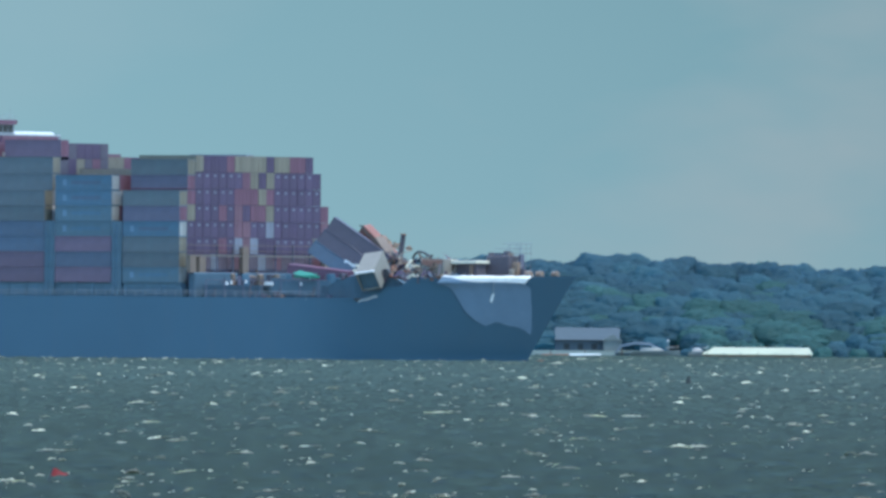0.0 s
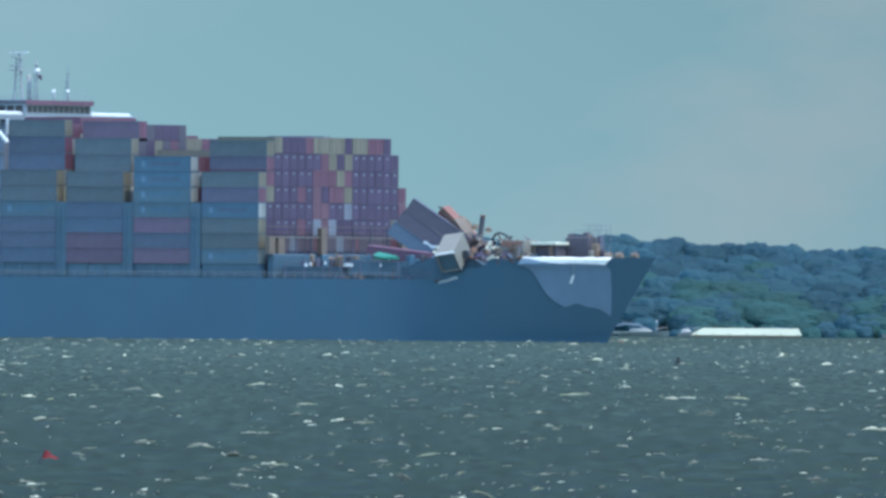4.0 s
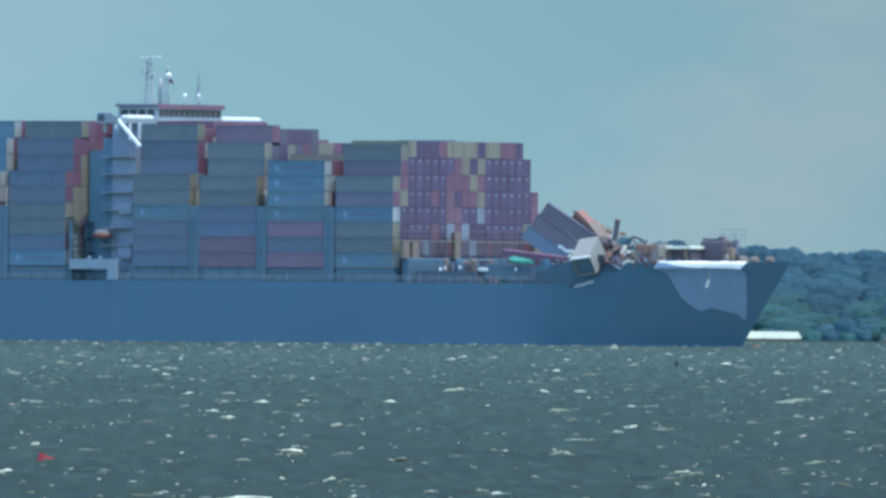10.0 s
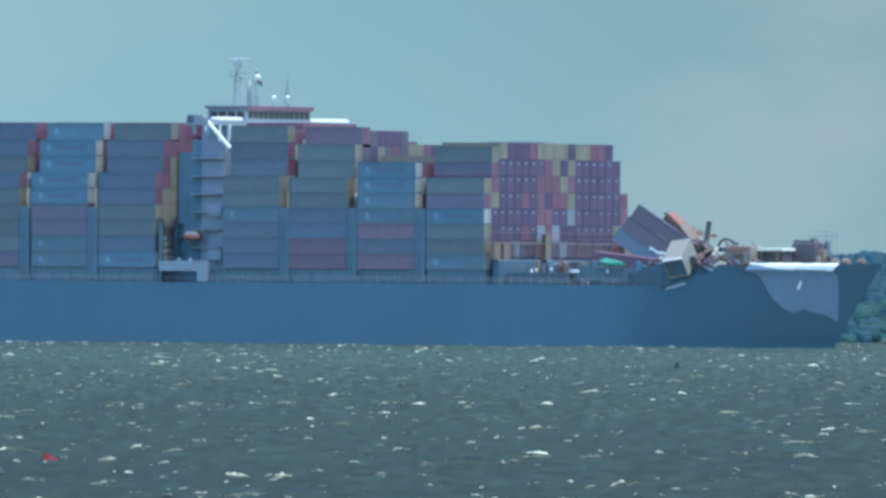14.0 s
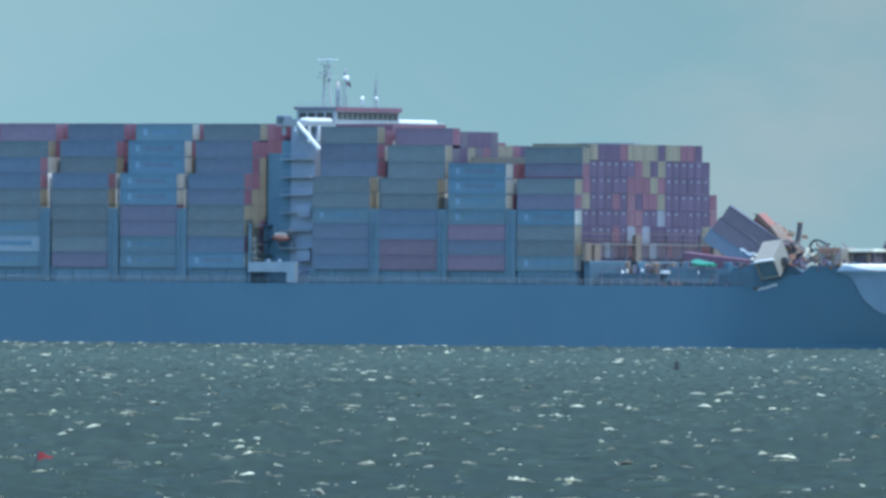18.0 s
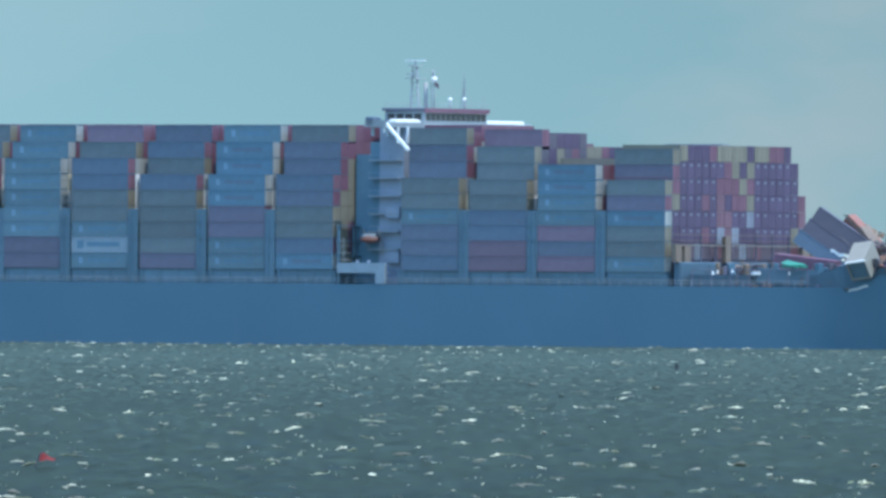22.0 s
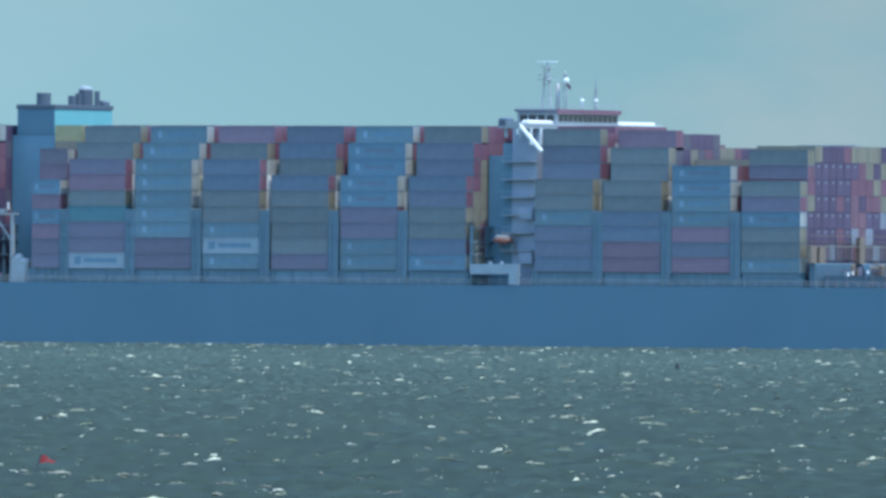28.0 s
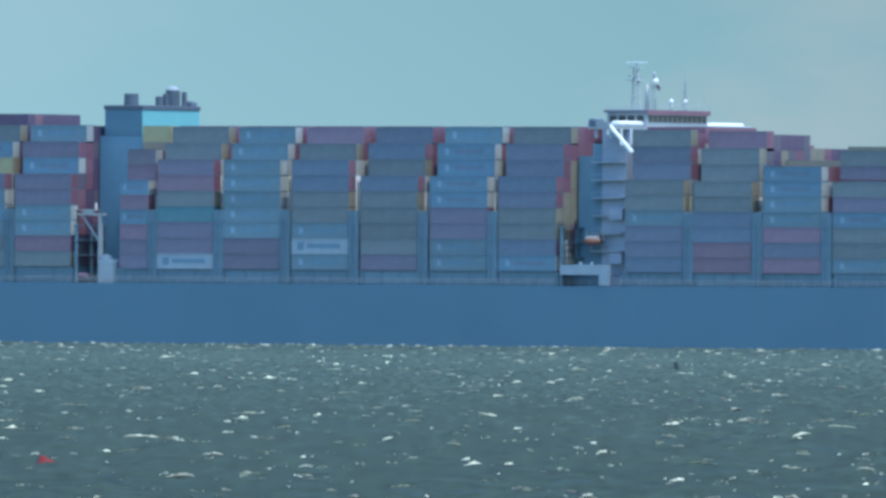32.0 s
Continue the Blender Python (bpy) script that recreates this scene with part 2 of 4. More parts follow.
# ======================= water =======================
def wave_set(seed, heading, spread, longest, shortest, height, count):
    r = np.random.RandomState(seed)
    lam = np.exp(r.uniform(np.log(shortest), np.log(longest), count))
    ang = radians(heading) + r.normal(0, radians(spread), count)
    amp = lam ** 0.9
    amp *= height / np.sqrt((amp ** 2).sum())
    return 2 * np.pi / lam * np.cos(ang), 2 * np.pi / lam * np.sin(ang), amp, r.uniform(0, 6.283, count)


def wave_height(ws, x, y):
    z = np.zeros_like(x)
    for kx, ky, a, ph in zip(*ws):
        s = np.sin(kx * x + ky * y + ph)
        z += a * (s + 0.25 * s * s)
    return z


def wave_sheet(name, ws, base, margin, near, far, first, grow, cols):
    ys = [near]
    while ys[-1] < far:
        ys.append(ys[-1] + first + (ys[-1] - near) * grow)
    ys = np.array(ys)
    u = np.linspace(-1, 1, cols)
    x = u[None, :] * (0.0255 * ys + margin)[:, None]
    y = np.repeat(ys[:, None], cols, 1)
    z = base + wave_height(ws, x, y)
    rows = len(ys)
    me = bpy.data.meshes.new(name)
    me.vertices.add(rows * cols)
    me.vertices.foreach_set("co", np.stack([x, y, z], -1).astype(np.float32).ravel())
    i = np.arange((rows - 1) * (cols - 1))
    a = (i // (cols - 1)) * cols + i % (cols - 1)
    quads = np.stack([a, a + 1, a + cols + 1, a + cols], -1).astype(np.int32)
    me.loops.add(quads.size)
    me.loops.foreach_set("vertex_index", quads.ravel())
    me.polygons.add(len(quads))
    me.polygons.foreach_set("loop_start", np.arange(0, quads.size, 4, dtype=np.int32))
    me.polygons.foreach_set("use_smooth", np.ones(len(quads), dtype=bool))
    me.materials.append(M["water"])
    me.update(calc_edges=True)
    return new(name, me)


WAVES_A = wave_set(3, 200, 28, 10.0, 2.4, 0.12, 32)
WAVES_B = wave_set(8, 235, 40, 6.0, 1.6, 0.085, 26)

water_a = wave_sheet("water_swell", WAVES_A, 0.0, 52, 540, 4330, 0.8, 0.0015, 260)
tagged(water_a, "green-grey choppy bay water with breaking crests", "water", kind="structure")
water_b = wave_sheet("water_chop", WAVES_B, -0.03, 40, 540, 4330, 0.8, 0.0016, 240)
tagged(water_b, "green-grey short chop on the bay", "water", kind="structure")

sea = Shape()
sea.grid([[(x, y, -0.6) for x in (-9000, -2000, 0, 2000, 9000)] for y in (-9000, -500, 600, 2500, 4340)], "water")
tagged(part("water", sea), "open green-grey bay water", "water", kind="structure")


def whitecaps(ws, seed, count, margin, near, far, base):
    """Breaking crests: tapering ridges of foam with a thin apron on the wave's face, and stray flecks round them."""
    r = np.random.RandomState(seed)
    s = Shape()
    heaps = {"foam": ([], []), "thinfoam": ([], [])}

    def ridge(fx, fy, length, tall, slant, lean, paint="foam"):
        vs, fs = heaps[paint]
        n = 5 + int(min(9, length * 8))
        us = np.linspace(-1, 1, n)
        px, py = fx + us * length / 2, fy + us * slant * length + r.normal(0, 0.04, n)
        crest = base + wave_height(ws, px, py)
        peak = np.clip(1 - np.abs(us - lean) ** 1.6, 0.02, 1) * np.clip(r.normal(0.7, 0.45, n), 0.1, 1.6)
        lump = tall * peak
        o = len(vs)
        vs.extend((px[i], py[i] - 0.10 - 0.6 * lump[i], crest[i] - 0.015) for i in range(n))
        vs.extend((px[i], py[i], crest[i] + lump[i]) for i in range(n))
        vs.extend((px[i], py[i] + 0.4, crest[i] - 0.03) for i in range(n))
        fs.extend((o + q * n + i, o + q * n + i + 1, o + q * n + n + i + 1, o + q * n + n + i) for q in (0, 1) for i in range(n - 1))

    for _ in range(count):
        v = r.uniform(0, 1) ** 1.9
        y0 = 1.0 / (1 / far + v * (1 / near - 1 / far))
        x0 = r.uniform(-1, 1) * (0.0255 * y0 + margin)
        cx, cy = x0 + r.uniform(-2, 2, 24), y0 + r.uniform(-4, 4, 24)
        k = int(wave_height(ws, cx, cy).argmax())
        x0, y0 = cx[k], cy[k]
        big = r.uniform(0, 1) ** 4
        grow = 0.42 + 1.28 * min(1.0, y0 / 2600)
        slant, lean = r.normal(0, 1.2), r.uniform(-0.4, 0.4)
        length, tall = (0.10 + 0.28 * r.uniform() ** 2 + 1.0 * big) * grow, (0.010 + 0.022 * r.uniform() + 0.075 * big) * grow
        if r.uniform() < 0.012:
            length, tall, slant = length * 2.2 + 0.8, tall * 1.3, slant * 0.3
        ridge(x0, y0, length, tall, slant, lean)
        if big > 0.12:
            ridge(x0 + r.normal(0, 0.2) * length, y0 - 0.9 - r.uniform(), length * r.uniform(0.8, 2.0), tall * 0.5, slant, -lean, "thinfoam")
        for j in range(int(r.uniform(0, 7.5) + 6 * big)):
            ridge(x0 + r.normal(0, 0.8) * (length + 0.2), y0 + r.normal(0, 2.5), (0.05 + 0.2 * r.uniform() ** 2) * grow, (0.012 + 0.016 * r.uniform()) * grow, 0.0, 0.0, "foam" if r.uniform() < 0.45 else "thinfoam")
    for paint, (vs, fs) in heaps.items():
        s.add(vs, fs, paint)
    return s


caps = part("whitecaps", whitecaps(WAVES_A, 5, 1750, 50, 545, 3900, 0.0), water_a, "white breaking foam on the wave crests", smooth=True)
tagged(caps, kind="stuff")
caps_b = part("whitecaps", whitecaps(WAVES_B, 6, 1500, 40, 545, 3900, -0.02), water_b, "white flecks of foam on the chop", smooth=True)
tagged(caps_b, kind="stuff")

# ======================= far sky =======================
def backdrop():
    m = bpy.data.materials.new("far_sky")
    m.use_nodes = True
    t = m.node_tree
    n, l = t.nodes, t.links
    for x in list(n):
        n.remove(x)
    out = n.new("ShaderNodeOutputMaterial")
    em = n.new("ShaderNodeEmission")
    co = n.new("ShaderNodeTexCoord")
    sep = n.new("ShaderNodeSeparateXYZ")
    l.new(co.outputs["Object"], sep.inputs[0])
    up = n.new("ShaderNodeMapRange")
    up.inputs["From Min"].default_value, up.inputs["From Max"].default_value = 0.0, 95.0
    l.new(sep.outputs["Z"], up.inputs["Value"])
    low = n.new("ShaderNodeMix")
    low.data_type = "RGBA"
    low.inputs[6].default_value, low.inputs[7].default_value = (0.262, 0.472, 0.560, 1), (0.222, 0.418, 0.500, 1)
    l.new(up.outputs[0], low.inputs["Factor"])
    mp = n.new("ShaderNodeMapping")
    mp.inputs["Scale"].default_value = (0.009, 0.009, 0.022)
    mp.inputs["Rotation"].default_value = (0, 0.35, 0)
    l.new(co.outputs["Object"], mp.inputs["Vector"])
    cl = n.new("ShaderNodeTexNoise")
    cl.inputs["Scale"].default_value, cl.inputs["Detail"].default_value = 1.0, 4
    l.new(mp.outputs[0], cl.inputs["Vector"])
    cr = n.new("ShaderNodeMapRange")
    cr.inputs["From Min"].default_value, cr.inputs["From Max"].default_value, cr.inputs["To Max"].default_value = 0.44, 0.66, 0.75
    l.new(cl.outputs["Fac"], cr.inputs["Value"])
    mix = n.new("ShaderNodeMix")
    mix.data_type = "RGBA"
    # the thin cloud thickens towards one side
    bank = n.new("ShaderNodeMapRange")
    bank.inputs["From Min"].default_value, bank.inputs["From Max"].default_value = -30, 95
    bank.inputs["To Min"].default_value, bank.inputs["To Max"].default_value = 0.3, 1.25
    l.new(sep.outputs["X"], bank.inputs["Value"])
    veil = n.new("ShaderNodeMath")
    veil.operation = "MULTIPLY"
    l.new(cr.outputs[0], veil.inputs[0])
    l.new(bank.outputs[0], veil.inputs[1])
    l.new(veil.outputs[0], mix.inputs["Factor"])
    l.new(low.outputs[2], mix.inputs[6])
    mix.inputs[7].default_value = (0.345, 0.475, 0.54, 1)
    side = n.new("ShaderNodeMapRange")
    side.inputs["From Min"].default_value, side.inputs["From Max"].default_value = -110, 110
    side.inputs["To Min"].default_value, side.inputs["To Max"].default_value = 1.03, 0.86
    l.new(sep.outputs["X"], side.inputs["Value"])
    l.new(side.outputs[0], em.inputs["Strength"])
    l.new(mix.outputs[2], em.inputs["Color"])
    l.new(em.outputs[0], out.inputs["Surface"])
    M["far_sky"] = m
    s = Shape()
    s.grid([[(x, 4960, z) for x in (-700, 0, 700)] for z in (-40, 60, 160, 400)], "far_sky")
    tagged(part("backdrop", s), "hazy teal-blue summer sky with thin cloud", "sky", kind="structure")


backdrop()

# ======================= far shore =======================
SHORE = 4340.0


def shore_z(x, y):
    d = y - SHORE
    return -0.8 + 1.6 * min(1, max(0, d / 6)) + 6.5 * min(1, max(0, (d - 15) / 70)) + 0.5 * math.sin(x * 0.05)


ground = Shape()
ground.grid([[(x, y, shore_z(x, y)) for x in [-6000, -900] + list(range(-300, 321, 20)) + [900, 6000]] for y in (SHORE - 4, SHORE + 2, SHORE + 6, SHORE + 15, SHORE + 40, SHORE + 85, SHORE + 200, SHORE + 600, 9000)], "earth")
tagged(part("ground", ground, smooth=True), "low wooded far shore of earth and grass", "ground", kind="structure")


def tree_meshes(seed, height, width, key, leaves):
    """A tapered trunk with limbs, and a billowing crown: a soft leafy mass with sprays of leaves all over it."""
    r = random.Random(seed)
    trunk = Shape()
    top = height * 0.72
    trunk.rod((0, 0, -0.6), (0.15, 0.1, top), 0.022 * height, "bark", 0.006 * height)
    for i in range(9):
        a, z = r.uniform(0, 6.283), height * r.uniform(0.3, 0.8)
        d = width * r.uniform(0.2, 0.4)
        trunk.rod((0.1, 0.06, z * 0.72), (d * math.cos(a), d * math.sin(a), z), 0.008 * height, "bark", 0.002 * height, n=5)
    crown = Shape()
    mid, up, out = height * 0.50, height * 0.46, width / 2
    off = Vector((seed * 3.1, seed * 1.7, 0))

    def skin(d, lift=1.0):
        swell = 1 + 0.18 * noise.noise(d * 1.5 + off) + 0.12 * noise.noise(d * 3.6 + off) + 0.08 * noise.noise(d * 9 + off) + 0.036 * noise.noise(d * 21 + off)
        full = max(0.15, math.hypot(d.x, d.y)) ** -0.35 * out
        return Vector((d.x * full, d.y * full, d.z * up)) * (swell * lift) + Vector((0, 0, mid))

    n, rings = 60, 40
    vs, fs = [], []
    for j in range(rings + 1):
        th = math.pi * j / rings
        for i in range(n):
            d = Vector((math.sin(th) * math.cos(6.2832 * i / n), math.sin(th) * math.sin(6.2832 * i / n), -math.cos(th)))
            vs.append(skin(d, 0.97))
    for j in range(rings):
        fs += [(j * n + i, j * n + (i + 1) % n, (j + 1) * n + (i + 1) % n, (j + 1) * n + i) for i in range(n)]
    crown.add(vs, fs, key)
    vs, fs = [], []
    for j in range(leaves):
        d = Vector((r.gauss(0, 1), r.gauss(0, 1), r.gauss(0.2, 0.9)))
        d.normalize()
        stray = d.z > 0.2 and r.random() < 0.12
        p = skin(d, r.uniform(0.98, 1.02) if stray else r.uniform(0.972, 0.984))
        lean = 0.4 if stray else 0.15
        q = d.to_track_quat("Z", "Y") @ Euler((r.uniform(-lean, lean), r.uniform(-lean, lean), r.uniform(0, 6.3))).to_quaternion()
        sz = r.uniform(0.12, 0.28)
        o = len(vs)
        for k in range(5):
            a = 6.283 * k / 5
            vs.append(p + q @ Vector((sz * math.cos(a) * r.uniform(0.7, 1.1), sz * math.sin(a) * r.uniform(0.6, 1.0), sz * 0.08 * math.cos(2 * a))))
        fs.append(tuple(range(o, o + 5)))
    crown.add(vs, fs, key)
    return trunk.mesh("trunk"), crown.mesh("crown", True)


# height, width, leaves, label
TREE_KINDS = [(15, 10.5, "leaf", 1000, "tall broad-leaved tree in full summer leaf on the shore"),
              (13, 10, "leaf", 1000, "round blue-green broad-leaved tree on the wooded shore"),
              (16.5, 9.5, "leaf_pine", 1000, "tall dark tree at the back of the wood"),
              (11, 9, "leaf_green", 900, "bright green young tree near the water's edge"),
              (17, 11, "leaf_pine", 1000, "tall dark tree with a wide uneven crown"),
              (7, 8, "leaf", 700, "low shrubby tree by the water"),
              (8, 9, "leaf_green", 700, "low bright green shrubby tree by the water")]
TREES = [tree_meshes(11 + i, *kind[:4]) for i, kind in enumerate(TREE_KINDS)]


def plant(kind, x, y, wide, tall, turn, sunk):
    """One tree, its crown wide and tall as asked; shrubs at the water are leafy down to the ground."""
    height, width, _, _, label = TREE_KINDS[kind]
    e = new("tree")
    tagged(e, label, "tree", "trees of the far shore")
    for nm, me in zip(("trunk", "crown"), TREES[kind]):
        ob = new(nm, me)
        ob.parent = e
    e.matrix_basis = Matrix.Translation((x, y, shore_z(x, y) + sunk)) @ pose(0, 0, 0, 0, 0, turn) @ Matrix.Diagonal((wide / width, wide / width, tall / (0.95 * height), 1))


def woods():
    """Trees up the bank, higher the farther back they stand, thinly mixed: the young green ones keep to a few stretches."""
    r = random.Random(4)
    spots = []
    for row in range(15):
        d0 = 4.0 + 6.2 * row
        x = (-34.0 if d0 > 45 else 8.0) + r.uniform(0, 6)
        while x < 116:
            spots.append((x + r.uniform(-2, 2), d0 + r.uniform(-3.4, 3.4)))
            x += r.uniform(5.0, 8.0)
    for x in range(50, 117, 2):
        spots.append((x + r.uniform(-0.8, 0.8), r.uniform(1.2, 5.5)))
    for x in range(-34, 117, 5):
        spots.append((x + r.uniform(-1.5, 1.5), 97 + r.uniform(-2, 2)))
    for px, d in spots:
        py = SHORE + d
        hollow = noise.noise(Vector((px * 0.045, d * 0.05, 7.3)))
        top = 0.9 + 19.9 * min(1.0, d / 95) ** 0.72 + (1.5 * hollow + r.uniform(-0.9, 0.9)) * min(1.0, 0.25 + d / 25)
        if 18 < px < 38 and d < 18 or 18 < px < 50 and d < 7:
            continue
        sunny = math.exp(-((px - 67) / 13) ** 2) * (0.95 if d < 48 else 0.15) + (0.4 if 88 < px < 104 and d < 35 else 0) + (0.4 if 30 < px < 46 and 20 < d < 60 else 0)
        if r.random() < sunny:
            k = r.choice((6, 3)) if d < 18 else 3
        else:
            k = 5 if d < 10 else r.choice((1, 0, 1)) if d < 60 else r.choice((2, 4, 0, 2))
        if d > 88:
            top = 21.0 + r.uniform(-0.9, 0.6) - 0.012 * px + 1.4 * math.exp(-((px - 40) / 14) ** 4)
        sink = 1.0 + 0.45 * max(0.0, 1 - d / 30)
        foot = shore_z(px, py)
        tall = (top - foot) * sink
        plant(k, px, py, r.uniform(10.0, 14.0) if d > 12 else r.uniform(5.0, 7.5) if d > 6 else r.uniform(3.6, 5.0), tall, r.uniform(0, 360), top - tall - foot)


woods()


def shore_house():
    e = tagged(new("house"), "low grey waterside house with a white gable end", "house")
    w = Shape().box(22, 35.5, SHORE + 8, SHORE + 16, 0.2, 3.6, "siding")
    part("wall", w, e)
    g = Shape().add([(22, SHORE + 7.4, 3.5), (36.2, SHORE + 7.4, 3.5), (36.2, SHORE + 12, 6.2), (22, SHORE + 12, 6.2), (36.2, SHORE + 16.6, 3.5), (22, SHORE + 16.6, 3.5)],
                    [(0, 1, 2, 3), (3, 2, 4, 5), (0, 3, 5), (0, 5, 4, 1)], "roof")
    part("roof", g, e)
    p = Shape().box(32.6, 36.6, SHORE + 5.6, SHORE + 8.2, 0.2, 3.4, "boat")
    p.add([(32.2, SHORE + 5.3, 3.4), (37.0, SHORE + 5.3, 3.4), (34.6, SHORE + 5.3, 4.7), (32.2, SHORE + 8, 3.4), (37.0, SHORE + 8, 3.4), (34.6, SHORE + 8, 4.7)],
          [(0, 1, 2), (1, 4, 5, 2), (0, 2, 5, 3), (3, 5, 4)], "boat")
    part("porch", p, e, "pale gabled porch")
    for x in (24, 27, 30):
        part("window", Shape().box(x, x + 1.2, SHORE + 7.9, SHORE + 8.05, 1.4, 2.7, "glass"), e)


shore_house()


def covered_pier():
    e = tagged(new("covered_pier"), "long low boat shelter with a bright white roof", "boat shelter")
    y0, y1 = SHORE - 8, SHORE - 1
    r_ = Shape().add([(53.9, y0, 0.7), (78.0, y0, 0.7), (77.4, y1, 2.15), (56.6, y1, 2.15), (53.9, y0, 0.5), (78.0, y0, 0.5), (77.4, y1, 1.95), (56.6, y1, 1.95)],
                     [(0, 1, 2, 3), (7, 6, 5, 4), (0, 4, 5, 1), (1, 5, 6, 2), (2, 6, 7, 3), (3, 7, 4, 0)], "shelter_roof")
    part("roof", r_, e)
    part("deck", Shape().box(54.5, 77.6, y0 + 0.3, y1, 0.0, 0.5, "rust"), e, "weathered red-brown deck")
    for i in range(7):
        part("pile", Shape().rod((55 + 3.7 * i, y0 + 0.4, -1.5), (55 + 3.7 * i, y0 + 0.4, 0.9), 0.16, "bark"), e)


covered_pier()


def small_boat(x, y, length, label, key="boat"):
    e = tagged(new("motorboat"), label, "boat", "boats on the far shore")
    h = Shape()
    sec = []
    for i in range(9):
        u = i / 8
        wd = 1.2 * (1 - max(0, u - 0.45) ** 2 * 3.2)
        sec.append([(x + u * length, y + s * wd * k, z) for s, k, z in ((-1, 1, 1.0 + 0.45 * u), (-1, 0.7, 0.3), (0, 0.1, -0.3), (1, 0.7, 0.3), (1, 1, 1.0 + 0.45 * u), (-1, 1, 1.0 + 0.45 * u))])
    h.grid(sec, key)
    part("hull", h, e, smooth=True)
    c = Shape()
    c.grid([[(x + length * q, y + k, 1.0 + up) for k, up in ((-0.9, 0), (-0.8, 0.75 * f), (0, 0.95 * f), (0.8, 0.75 * f), (0.9, 0))] for q, f in ((0.18, 0.05), (0.22, 1.0), (0.55, 1.05), (0.72, 0.1))], key)
    part("cabin", c, e, smooth=True)
    part("rail", Shape().rod((x + length * 0.72, y - 0.7, 1.9), (x + length * 0.97, y, 2.2), 0.05, "white", n=5), e)


small_boat(38.4, SHORE - 3, 10.8, "pale motorboat with a long low cabin moored by the shore")
small_boat(51.0, SHORE - 2, 4.6, "small white boat moored by the shore", "pale")
def floating_dock():
    e = tagged(new("floating_dock"), "low white and red-brown floating dock off the house", "dock")
    part("dock_float", Shape().bevelbox(19.0, 25.0, SHORE - 9, SHORE - 7, -0.3, 0.42, "rust", 0.1), e, "red-brown float")
    part("dock_float", Shape().bevelbox(25.1, 32.0, SHORE - 9, SHORE - 7, -0.3, 0.5, "white", 0.1), e, "white float")
    for x in (21.0, 28.5):
        part("pile", Shape().rod((x, SHORE - 6.8, -1.5), (x, SHORE - 6.8, 1.3), 0.12, "bark"), e)


floating_dock()
small_boat(95.5, SHORE - 3, 6.5, "small pale boat lying off the wooded shore", "pale")


def boat_cover():
    e = tagged(new("boat_cover"), "low grey-blue canopy over a mooring beside the house", "canopy")
    ring = [(35.2, 0.9), (36.4, 2.5), (39.5, 3.2), (42.5, 3.0), (45.6, 1.6), (46.4, 0.9)]
    s = Shape().grid([[(x, SHORE + 1.0 + d, z if d not in (0, 3) else z - 0.5) for x, z in ring] for d in (0, 0.6, 2.4, 3)], "siding")
    part("canopy", s, e, smooth=True)
    for x in (36.6, 40.8, 45.0):
        part("pile", Shape().rod((x, SHORE + 1.2, -1.4), (x, SHORE + 1.2, 1.6), 0.14, "bark"), e)
    part("mooring_pole", Shape().rod((46.6, SHORE - 1, -1.2), (46.6, SHORE - 1, 3.4), 0.1, "pale").dome((46.6, SHORE - 1, 3.5), 0.2, "white"), e, "thin pale mooring pole")


boat_cover()

# ======================= the container ship =======================
# its own space: x towards the bow, y to port, z up from the waterline
ship = tagged(new("container_ship"), "large loaded blue-hulled container ship with a wrecked, tarpaulined bow", "container ship")
HALF = 24.1


def deck_z(x):
    if x < 119.0:
        return 11.05
    return 11.05 + 3.75 * min(1, (x - 119.0) / 8.5) + 0.45 * max(0, x - 127.5) / 22


def hull_point(u, z):
    """u: 0 at the stern, 1 at the stem; half-breadth and place along the ship at the height z."""
    s = max(0.0, z) / 15.0
    xb, xs = 98 + 5 * s, 139 + 10.0 * s ** 1.05
    if u < 0.5:
        return -150 + (xb + 150) * u * 2, HALF
    k = (u - 0.5) * 2
    return xb + (xs - xb) * k, HALF * (1 - k ** (2.25 + 0.25 * s))


def hull():
    s = Shape()
    us = [0, 0.05, 0.15, 0.25, 0.35, 0.42, 0.46] + [0.48 + 0.52 * i / 44 for i in range(45)]
    zs = [i / 16 for i in range(17)]
    for side in (-1, 1):
        rows = []
        for w in zs:
            row = []
            for u in us:
                x = hull_point(u, 13)[0]
                top = deck_z(x)
                if side < 0 and 118 < x < 133:
                    top += 0.45 * math.sin(x * 2.1) + 0.35 * math.sin(x * 4.7)
                z = -3 + (top + 3) * w
                hx, hy = hull_point(u, z)
                row.append((hx, side * hy, z))
            rows.append(row)
        s.grid(rows, "hull", flip=side > 0)
    part("hull", s, ship, "dark blue painted steel hull, scraped at the bow", smooth=True)
    d = Shape()
    d.grid([[(hull_point(u, 12)[0], k * hull_point(u, 12)[1] * 0.995, deck_z(hull_point(u, 12)[0]) - 0.5) for k in (-1, -0.5, 0, 0.5, 1)] for u in us], "deck", flip=True)
    part("deck", d, ship, "red-brown steel deck")
    part("bulbous_bow", Shape().dome((142.0, 0, -1.3), 1.75, "rust", 1.0), ship, "red-brown bulbous bow awash", smooth=True)
    part("transom", Shape().box(-150.3, -149.9, -24, 24, -3, 11.05, "hull"), ship)
    r = Shape()
    for i in range(120):
        x = -148 + i * 2.15
        r.rod((x, -23.9, 10.6), (x, -23.9, 12.1), 0.04, "grey", n=4)
    for z in (11.6, 12.1):
        r.rod((-148, -23.9, z), (110, -23.9, z), 0.04, "grey", n=4)
    part("railing", r, ship)


hull()


